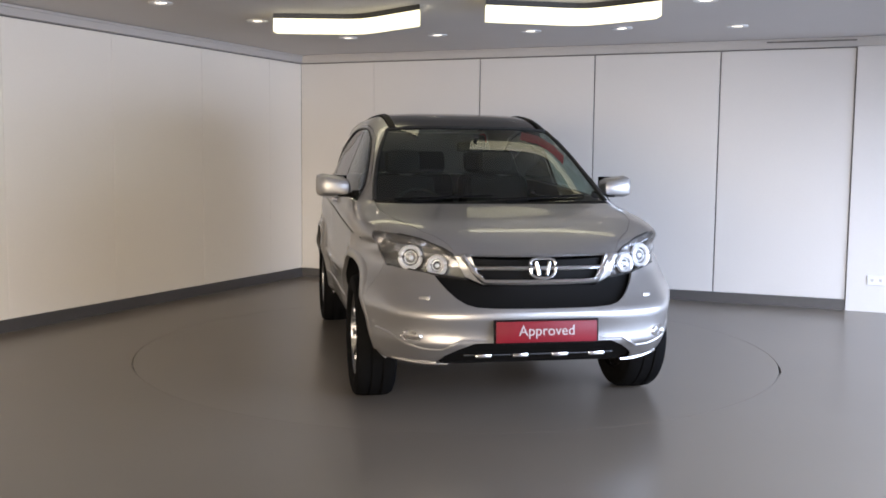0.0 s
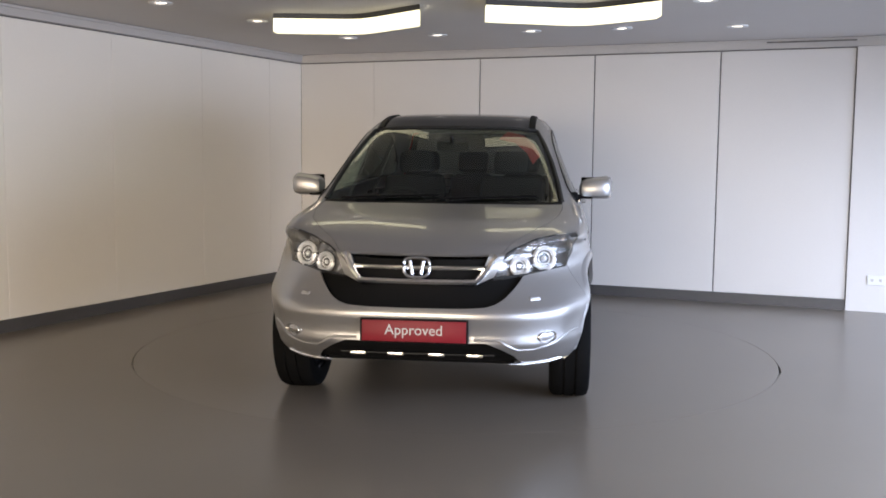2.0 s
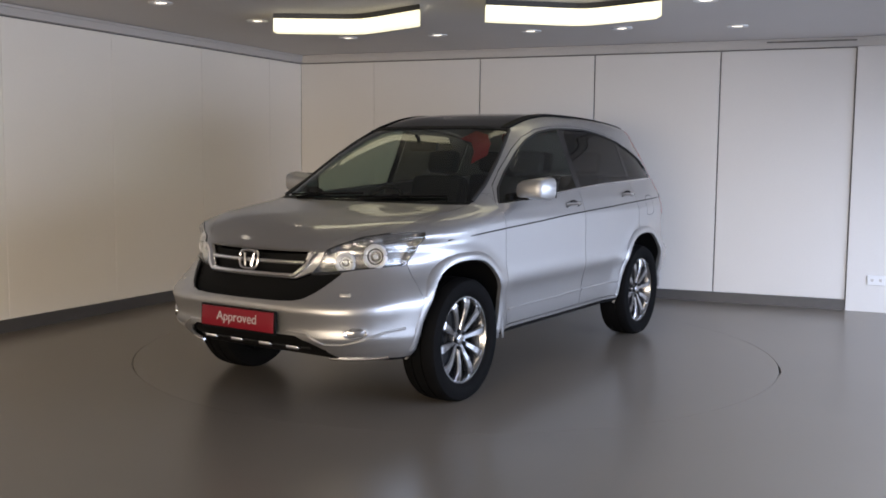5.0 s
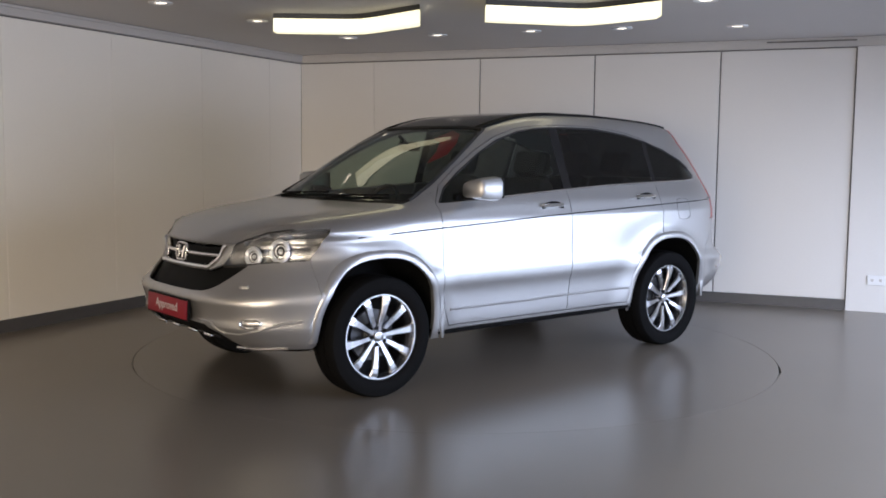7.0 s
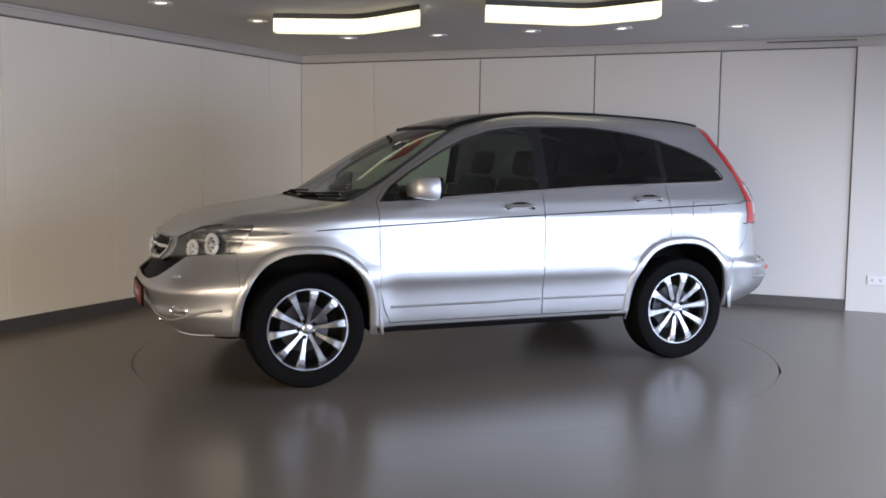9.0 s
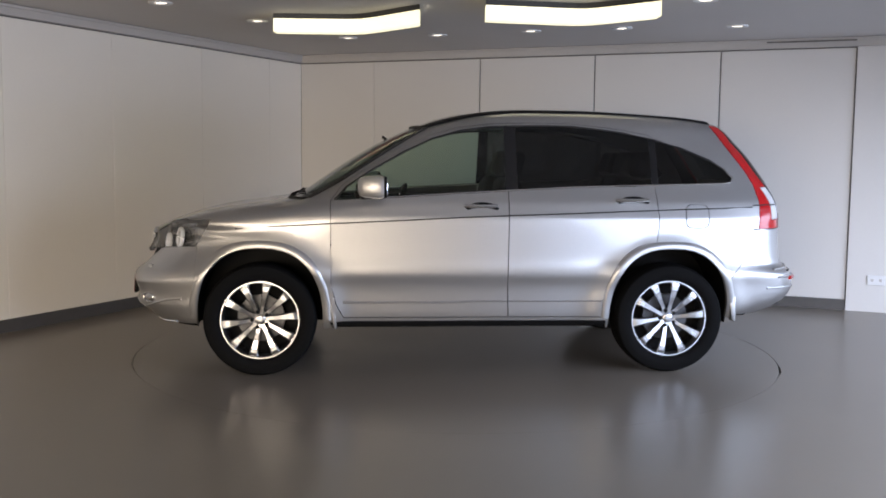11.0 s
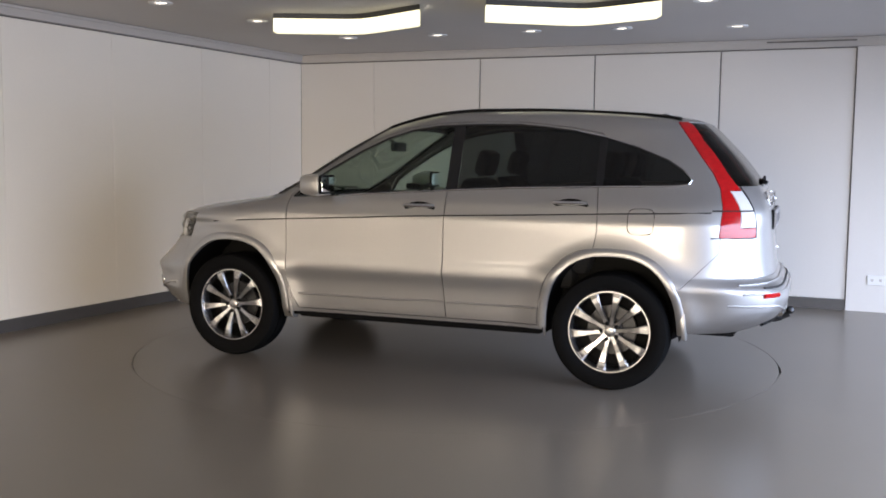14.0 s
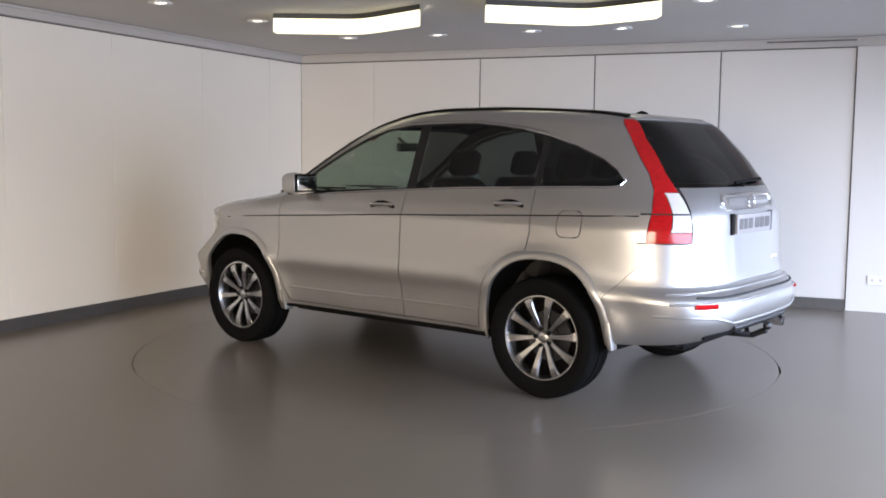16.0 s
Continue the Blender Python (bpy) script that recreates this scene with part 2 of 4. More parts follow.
wave_lamp([(-1.36, 7.97), (-0.67, 7.99), (-0.19, 7.44)], "glowing warm white wave-shaped light box on the ceiling")
for back in (4.9, 9.2):              # the same lights go on over the rest of the room
    for line in (((-1.36, 7.97), (-0.67, 7.99), (-0.19, 7.44)), ((0.29, 7.19), (1.02, 7.35), (1.48, 6.93))):
        wave_lamp([(x + SIDE.x * back, y + SIDE.y * back) for x, y in line], "glowing warm white wave-shaped light box on the ceiling")
wave_lamp([(0.29, 7.19), (1.02, 7.35), (1.48, 6.93)], "glowing warm white wave-shaped light box with a dark rim")


def downlight(x, y, first=[]):
    m = pose(x, y, CEIL)
    if first:
        return copy_thing(first[0], m)
    base = new("downlight")
    bm = bmesh.new()
    lathe(bm, [(0.045, -0.002), (0.075, -0.012), (0.088, -0.008), (0.09, 0.0)], 24, "z")
    part("ring", bm, M_WHITE, base)
    bm = bmesh.new()
    lathe(bm, [(0.001, -0.004), (0.03, -0.005), (0.046, -0.003)], 24, "z")
    part("lens", bm, M_DOWN, base)
    base.matrix_basis = m
    tagged(base, "small round recessed white downlight in the ceiling", "downlight", "recessed downlights")
    first.append(base)
    return base


for xy in ((-2.11, 7.33), (-1.57, 8.25), (-0.92, 9.36), (-0.07, 9.08), (0.76, 8.73), (1.52, 8.49), (2.45, 8.28), (1.83, 6.96)):
    downlight(*xy)

sock = new("wall_socket")
bm = bmesh.new()
box(bm, -.078, .078, -.012, 0, -.045, .045, bevel=.004)
part("faceplate", bm, M_WHITE, sock, smooth=False)
for dx in (-.035, .035):
    bm = bmesh.new()
    box(bm, dx - .012, dx + .012, -.014, -.009, -.012, .012, bevel=.002)
    part("socket_insert", bm, M_TRIM, sock, smooth=False)
sock.matrix_basis = FB @ pose(6.035, -0.022, 0.295)
tagged(sock, "white double socket on the white wall near the floor", "socket")

# ---- the turntable ----
turntable = tagged(new("turntable"), "round grey epoxy-painted turntable flush with the floor", "turntable")
bm = bmesh.new()
rings = lathe(bm, [(T_R - .0612, -0.035), (T_R - .0612, 0.0), (T_R * .66, 0.0), (T_R * .33, 0.0)], 320, "z")
bm.faces.new(rings[-1])
part("deck", bm, M_TABLE, turntable)
bm = bmesh.new()
lathe(bm, [(T_R, -0.035), (T_R, -0.001), (T_R - .001, 0.0), (T_R - .061, 0.0), (T_R - .0615, -0.03)], 320, "z")
part("rim", bm, M_TABLE, turntable)
turntable.location = T_C

# ---- car materials ----


def flake_paint():
    """Silver metallic paint under clear lacquer, with fine flake and faint orange peel."""
    m, n, l = nodes_of("silver_paint")
    p = n["Principled BSDF"]
    p.inputs["Metallic"].default_value, p.inputs["Roughness"].default_value = 0.83, 0.40
    p.inputs["Coat Weight"].default_value, p.inputs["Coat Roughness"].default_value = 0.8, 0.05
    co, fl, pe, rp = n.new("ShaderNodeTexCoord"), n.new("ShaderNodeTexNoise"), n.new("ShaderNodeTexNoise"), n.new("ShaderNodeValToRGB")
    fl.inputs["Scale"].default_value, fl.inputs["Detail"].default_value = 900, 2
    pe.inputs["Scale"].default_value = 12
    rp.color_ramp.elements[0].color, rp.color_ramp.elements[1].color = (0.33, 0.326, 0.323, 1), (0.465, 0.460, 0.456, 1)
    rp.color_ramp.elements[0].position, rp.color_ramp.elements[1].position = 0.3, 0.7
    b = n.new("ShaderNodeBump")
    b.inputs["Strength"].default_value, b.inputs["Distance"].default_value = 0.05, 0.002
    l.new(co.outputs["Object"], fl.inputs[0]), l.new(co.outputs["Object"], pe.inputs[0])
    l.new(fl.outputs[0], rp.inputs[0]), l.new(rp.outputs[0], p.inputs["Base Color"])
    l.new(pe.outputs[0], b.inputs["Height"]), l.new(b.outputs[0], p.inputs["Normal"])
    return m


M_PAINT = flake_paint()
M_CHROME = plain("chrome", (0.84, 0.84, 0.85), 0.20, metal=1.0, grain=0.02, scale=80)
M_ALLOY = plain("alloy", (0.42, 0.42, 0.43), 0.25, metal=1.0, grain=0.05, scale=60, rough_var=0.05)
M_DISC = plain("brake_steel", (0.075, 0.075, 0.078), 0.45, metal=1.0, grain=0.2, scale=90)
M_TYRE = plain("tyre_rubber", (0.0055, 0.0055, 0.0057), 0.7, spec=0.03, grain=0.2, scale=70, bump=0.3, stain=0.15, stain_scale=5)
M_BLACK = plain("black_plastic", (0.006, 0.006, 0.0062), 0.55, spec=0.07, grain=0.15, scale=120, bump=0.1)
M_GLOSSB = plain("gloss_black", (0.010, 0.010, 0.011), 0.12, grain=0.05, scale=40)
M_TRIMB = plain("rubber_seal", (0.012, 0.012, 0.012), 0.6, grain=0.1)
M_SEAT = plain("seat_cloth", (0.014, 0.0135, 0.0135), 0.85, grain=0.25, scale=150, bump=0.4)
M_DASH = plain("dash_plastic", (0.016, 0.016, 0.0165), 0.6, grain=0.15, scale=200, bump=0.2)
M_LINING = plain("headlining", (0.32, 0.30, 0.27), 0.9, grain=0.1, scale=150)
M_RED = plain("red_lens", (0.40, 0.004, 0.006), 0.16, coat=0.3, grain=0.45, scale=26, bump=0.4, stretch=(1, 1, 3), stain=0.25, stain_scale=5)
M_CLEAR = plain("clear_lens", (0.62, 0.62, 0.63), 0.15, coat=0.4, grain=0.15, scale=90, bump=0.4, stretch=(1, 1, 4))
M_PLATE = plain("red_plate", (0.17, 0.003, 0.011), 0.45, spec=0.3, grain=0.06, scale=20, stain=0.1, stain_scale=6)
M_LETTER = plain("white_letters", (0.40, 0.38, 0.385), 0.45, grain=0.03)
M_STRIP = plain("red_strip", (0.55, 0.02, 0.03), 0.5, grain=0.05)
M_BOWL = plain("lamp_bowl", (0.90, 0.90, 0.91), 0.30, metal=0.45, grain=0.06, scale=30)
M_WELL = plain("lamp_well", (0.10, 0.10, 0.105), 0.25, metal=0.5, grain=0.2, scale=40)
M_BEZEL = plain("lamp_bezel", (0.34, 0.335, 0.33), 0.22, metal=0.8, grain=0.55, scale=26, bump=0.9)
M_GLASS = pane("window_glass", (0.62, 0.72, 0.665))
M_PRIV = pane("privacy_glass", (0.11, 0.118, 0.115))
M_SCREEN = pane("windscreen_glass", (0.45, 0.52, 0.47))
M_LENS = pane("lamp_cover", (0.92, 0.93, 0.94))

# ---- the car's skin ----


def smooth_curve(pairs):
    """A monotone cubic through (key, value) pairs."""
    k, v = np.array([p[0] for p in pairs], float), np.array([p[1] for p in pairs], float)
    hh, d = np.diff(k), np.diff(v) / np.diff(k)
    s = np.zeros(len(k))
    s[0], s[-1] = d[0], d[-1]
    for i in range(1, len(k) - 1):
        if d[i - 1] * d[i] > 0:
            w1, w2 = 2 * hh[i] + hh[i - 1], hh[i] + 2 * hh[i - 1]
            s[i] = (w1 + w2) / (w1 / d[i - 1] + w2 / d[i])

    def f(q):
        q = min(max(q, k[0]), k[-1])
        i = min(int(np.searchsorted(k, q, "right")) - 1, len(k) - 2)
        t = (q - k[i]) / hh[i]
        return float((1 + 2 * t) * (1 - t) ** 2 * v[i] + t * (1 - t) ** 2 * hh[i] * s[i] + t * t * (3 - 2 * t) * v[i + 1] + t * t * (t - 1) * hh[i] * s[i + 1])
    return f


NOSE = smooth_curve([(.29, 1.98), (.34, 2.07), (.40, 2.13), (.44, 2.165), (.47, 2.160), (.54, 2.178), (.585, 2.197), (.605, 2.192), (.66, 2.15), (.74, 2.115), (.82, 2.10), (.87, 2.085),
                     (.89, 2.06), (.92, 2.00), (.98, 1.85), (1.03, 1.65), (1.06, 1.45), (1.085, 1.28), (1.10, 1.19), (1.112, 1.145), (1.185, 1.02),
                     (1.30, .85), (1.40, .695), (1.53, .45), (1.61, .25), (1.666, .05), (1.69, -.14), (1.70, -.30), (1.706, -.50)])
TAIL = smooth_curve([(.29, 1.90), (.34, 2.02), (.40, 2.175), (.46, 2.262), (.53, 2.298), (.57, 2.30), (.62, 2.285), (.655, 2.255), (.70, 2.215), (.80, 2.20), (.93, 2.19),
                     (1.05, 2.185), (1.15, 2.155), (1.225, 2.115), (1.30, 2.06), (1.40, 1.98), (1.50, 1.885), (1.58, 1.805), (1.62, 1.745), (1.645, 1.62),
                     (1.665, 1.38), (1.682, 1.08), (1.697, .80), (1.706, .60)])
HALF = smooth_curve([(.29, .815), (.33, .835), (.38, .848), (.44, .857), (.462, .860), (.50, .865), (.55, .873), (.59, .883), (.615, .892), (.64, .899), (.68, .901), (.74, .894), (.82, .892), (.92, .891),
                     (.99, .888), (1.05, .872), (1.10, .856), (1.15, .833), (1.20, .809), (1.30, .768), (1.40, .729), (1.50, .689), (1.57, .663), (1.60, .648),
                     (1.63, .628), (1.65, .608), (1.668, .572), (1.684, .51), (1.697, .37), (1.706, .10)])
F_N = smooth_curve([(.3, 3.4), (.55, 3.4), (.70, 3.0), (.82, 2.7), (.90, 2.8), (.97, 3.5), (1.08, 3.8), (1.12, 4.8), (1.5, 4.4), (1.62, 3.6), (1.706, 2.4)])
F_M = smooth_curve([(.3, 4.4), (.55, 3.7), (.70, 2.7), (.82, 2.1), (.90, 2.7), (.97, 5.4), (1.08, 6.4), (1.12, 7.0), (1.5, 7.0), (1.65, 4.5), (1.706, 2.2)])
R_N = smooth_curve([(.3, 4.3), (.62, 4.2), (.7, 3.3), (1.2, 3.4), (1.6, 4.0), (1.706, 2.4)])
R_M = smooth_curve([(.3, 4.6), (.6, 4.4), (.93, 4.6), (1.2, 4.8), (1.58, 6.5), (1.65, 3.4), (1.706, 2.2)])
BOW = smooth_curve([(.3, 0), (1.05, 0), (1.12, .05), (1.5, .06), (1.706, .02)])
HUB_X, HUB_Z, ROLL = 1.31, 0.353, 0.353


def slice_at(z, n=170):
    """Half of the plan outline at height z, from the middle of the nose round the left side to the middle of the tail."""
    xf, xr, w = NOSE(z), -TAIL(z), HALF(z)
    span = xf - xr
    cf, cr = min(1.05, span * .42), min(1.0, span * .42)
    th = np.linspace(0, math.pi / 2, 120)
    c, s = np.cos(th), np.sin(th)
    fy = w * s ** (2 / F_M(z))
    fx = xf - cf + cf * c ** (2 / F_N(z)) - BOW(z) * (fy / w) ** 2 * c
    ry = w * c ** (2 / R_M(z))
    rx = xr + cr - cr * s ** (2 / R_N(z))
    mx = np.linspace(fx[-1], rx[0], 60)[1:-1]
    x, y = np.concatenate([fx, mx, rx]), np.concatenate([fy, np.full(58, w), ry])
    for hx in (HUB_X, -HUB_X):       # arches swell a little
        r = np.hypot(x - hx, z - HUB_Z)
        y = y + 0.026 * np.exp(-((r - .45) / .08) ** 2) * (y > .4 * w)
    d = np.concatenate([[0], np.cumsum(np.hypot(np.diff(x), np.diff(y)))])
    q = np.linspace(0, d[-1], n)
    return np.interp(q, d, x), np.interp(q, d, y)


def side_y(x, z):
    """The skin's half width at x, z."""
    a, b = slice_at(z, 400)
    return float(np.interp(-x, -a, b))


def nose_x(y, z):
    a, b = slice_at(z, 400)
    k = len(a) // 2
    return float(np.interp(y, b[:k], a[:k]))


def tail_x(y, z):
    a, b = slice_at(z, 400)
    k = len(a) // 2
    return float(np.interp(y, b[k:][::-1], a[k:][::-1]))


LEVELS = np.concatenate([np.arange(.29, .86, .0225), np.arange(.865, 1.115, .0075), np.arange(1.12, 1.58, .0225), np.arange(1.585, 1.66, .0075),
                         np.array([1.664, 1.668, 1.672, 1.676, 1.680, 1.684, 1.688, 1.692, 1.696, 1.699, 1.702, 1.704, 1.7055])])
skin = bmesh.new()
rows = []
for z in LEVELS:
    xs, ys = slice_at(float(z))
    rows.append([skin.verts.new((x, max(y, 0.0), z)) for x, y in zip(xs, ys)])
for a, b in zip(rows, rows[1:]):
    for j in range(len(a) - 1):
        skin.faces.new((a[j], a[j + 1], b[j + 1], b[j]))
top = rows[-1]                       # close the crown of the roof down to the middle line
low = [skin.verts.new((v.co.x, 0, 1.7065)) for v in top[1:-1]]
low = [top[0], *low, top[-1]]
for j in range(len(top) - 1):
    vs = list(dict.fromkeys((top[j], top[j + 1], low[j + 1], low[j])))
    if len(vs) > 2:
        skin.faces.new(vs)


def cut(pts, axis, test=lambda c: True):
    """Cut the skin along a line of points, straight through along the axis."""
    i, j = {"y": (0, 2), "x": (1, 2), "z": (0, 1)}[axis]
    for a, b in zip(pts, pts[1:]):
        lo = (min(a[0], b[0]) - .07, min(a[1], b[1]) - .04)
        hi = (max(a[0], b[0]) + .07, max(a[1], b[1]) + .04)
        fs = []
        for f in skin.faces:
            c = f.calc_center_median()
            if lo[0] < c[i] < hi[0] and lo[1] < c[j] < hi[1] and test(c):
                fs.append(f)
        co, no = [0, 0, 0], [0, 0, 0]
        co[i], co[j] = a
        no[i], no[j] = -(b[1] - a[1]), b[0] - a[0]
        geom = list({e for f in fs for e in f.edges}) + list({v for f in fs for v in f.verts}) + fs
        if fs:
            bmesh.ops.bisect_plane(skin, geom=geom, dist=2e-4, plane_co=co, plane_no=Vector(no).normalized())


def inside(poly, u, v):
    hit = False
    for (a, b), (c, d) in zip(poly, poly[1:] + poly[:1]):
        if (b > v) != (d > v) and u < (c - a) * (v - b) / (d - b) + a:
            hit = not hit
    return hit


def ring(poly):
    return poly + poly[:1]


def at(line, v):
    """First value of a line of (value, height) at a height."""
    hs = [p[1] for p in line]
    vs = [p[0] for p in line]
    return float(np.interp(v, hs, vs)) if hs[0] < hs[-1] else float(np.interp(v, hs[::-1], vs[::-1]))


def arch(hx, grow=0.0):
    """Wheel arch outline, a rounded square standing on the sill."""
    out = []
    for k in range(23):
        a = math.pi * k / 22
        c, s = math.cos(a), math.sin(a)
        rx, rz = .392 + grow, .455 + grow
        out.append((hx + math.copysign(abs(c) ** .80, c) * rx, HUB_Z + abs(s) ** .86 * rz))
    return [(hx + .392 + grow + .004, .20)] + out + [(hx - .392 - grow - .004, .20)]


ARCH_F, ARCH_R = arch(HUB_X), arch(-HUB_X)
WIN_TOP = [(.845, 1.108), (.769, 1.19), (.624, 1.287), (.406, 1.412), (.225, 1.497), (.043, 1.552), (-.138, 1.578), (-.32, 1.585), (-.50, 1.588), (-.684, 1.586),
           (-.867, 1.568), (-1.05, 1.544), (-1.234, 1.506), (-1.418, 1.45), (-1.604, 1.375), (-1.70, 1.312), (-1.748, 1.262), (-1.735, 1.238), (-1.68, 1.226)]
WIN_LOW = [(-1.60, 1.222), (-1.40, 1.217), (-1.04, 1.206), (-.68, 1.195), (-.32, 1.175), (.04, 1.154), (.40, 1.131), (.69, 1.113)]
WINDOWS = WIN_TOP + WIN_LOW
DOOR_TOP = [(x + .018 * (x > 0), z + .020) for x, z in WIN_TOP[:13]]
B_X, C_X = -.256, -1.212
FDOOR = [(.872, 1.105)] + [p for p in DOOR_TOP if p[0] > B_X][1:] + [(B_X, 1.604), (-.256, 1.148), (-.250, .593), (-.262, .362), (.79, .362), (.835, .45), (.867, .584), (.870, .94)]
arc_d = [p for p in arch(-HUB_X, .052) if p[0] > -1.20 and p[1] > .36]
RDOOR = [(B_X, 1.604)] + [p for p in DOOR_TOP if p[0] < B_X and p[0] > C_X] + [(C_X, 1.532), (C_X, 1.211), (-1.228, .961), (-1.207, .84)] + arc_d[::-1] + [(-.866, .362), (-.262, .362), (-.250, .593), (-.256, 1.148)]
FUEL = [(-1.48 + .078 * math.copysign(abs(math.cos(a)) ** .5, math.cos(a)), 1.015 + .076 * math.copysign(abs(math.sin(a)) ** .5, math.sin(a)))
        for a in [2 * math.pi * k / 20 + .01 for k in range(20)]]
TL_OUT = [(-1.640, 1.603), (-1.715, 1.50), (-1.79, 1.395), (-1.862, 1.300), (-1.907, 1.215), (-1.930, 1.10), (-1.918, .930)]
TL_IN = [(.538, 1.603), (.580, 1.50), (.608, 1.40), (.630, 1.30), (.640, 1.22), (.645, 1.10), (.655, .930)]
HL_TOP = [(.446, .884), (.491, .912), (.594, .955), (.70, .975), (.86, .985)]
HL_LOW = [(.388, .764), (.55, .780), (.75, .805), (.93, .828)]
HL_REAR = [(1.605, .990), (1.655, .90), (1.722, .795)]
GRILLE = [(0, .884), (.362, .884), (.338, .815), (.300, .762), (0, .762)]
INTAKE = [(0, .742), (.305, .738), (.385, .770), (.540, .778), (.518, .745), (.485, .706), (.445, .668), (.402, .643), (.350, .630), (.25, .625), (0, .623)]
DUCT = [(0, .446), (.36, .446), (.43, .415), (.49, .375), (.53, .33), (.54, .27), (0, .27)]
SCREEN = [(0, 1.116), (.40, 1.114), (.734, 1.118), (.710, 1.22), (.664, 1.36), (.614, 1.47), (.556, 1.568), (.40, 1.578), (0, 1.582)]
HOOD = [(2.20, .400), (2.04, .405), (1.95, .46), (1.80, .575), (1.60, .665), (1.40, .712), (1.20, .735), (.98, .735)]
front, rear, leftish = (lambda c: c.x > 1.0), (lambda c: c.x < -1.4), (lambda c: c.y > .35)

for poly in (ARCH_F, ARCH_R):
    cut(poly, "y", leftish)
for poly in (WINDOWS, FDOOR, RDOOR, FUEL):
    cut(ring(poly), "y", leftish)
for x in (-.240, -.318, -1.195, -1.240):
    cut([(x, 1.12), (x, 1.60)], "y", leftish)
cut(TL_OUT, "y", rear), cut(TL_IN, "x", rear)
cut([(.45, .930), (.95, .930)], "x", rear)
cut([(.70, 1.20), (.60, 1.20)], "x", rear), cut([(.690, 1.205), (.745, .985)], "x", rear), cut([(.60, .99), (.74, .99)], "x", rear)
cut([(0, 1.228), (.62, 1.228)], "x", rear), cut([(0, 1.604), (.52, 1.604)], "x", rear)
cut([(.675, .93), (.690, .70)], "x", rear), cut([(0, .70), (.95, .70)], "x", rear)
BUMP = [(-1.695, .61), (-1.92, .84), (-1.927, .935)]
cut([(0, .368), (.95, .368)], "x", rear)
cut(BUMP, "y", lambda c: c.x < -1.4 and c.y > .6)
cut(HL_TOP, "x", front), cut(HL_LOW, "x", front), cut(HL_REAR, "y", leftish), cut([(.388, .764), (.446, .884)], "x", front)
for poly in (GRILLE, INTAKE, DUCT):
    cut(ring(poly), "x", lambda c: c.x > 1.6)
cut(ring(SCREEN), "x", lambda c: c.x > .1)
cut(HOOD, "z", lambda c: c.z > .86 and c.x > .9), cut([(0, .889), (.46, .889)], "x", front), cut([(0, 1.103), (.8, 1.103)], "x", lambda c: c.x > .8)
cut([(.40, .372), (.70, .378), (.95, .392)], "x", front), cut([(.50, .20), (.50, .40)], "x", front), cut([(.50, .318), (.95, .318)], "x", front), cut([(1.71, .20), (1.71, .83)], "y", leftish), cut([(.30, .889), (.60, .889)], "x", front)
cut([(.55, .50), (-1.64, .50)], "z", lambda c: c.z > 1.55), cut([(.28, .545), (-1.64, .545)], "z", lambda c: c.z > 1.55)
cut([(-.62, 0), (-.62, .51)], "z", lambda c: c.z > 1.6)
cut([(.885, 1.08), (.885, 1.16)], "y", leftish), cut([(-.95, .336), (.95, .336)], "y", leftish)
for x in (-.9, .9):
    cut([(x, .2), (x, .55)], "y", leftish)


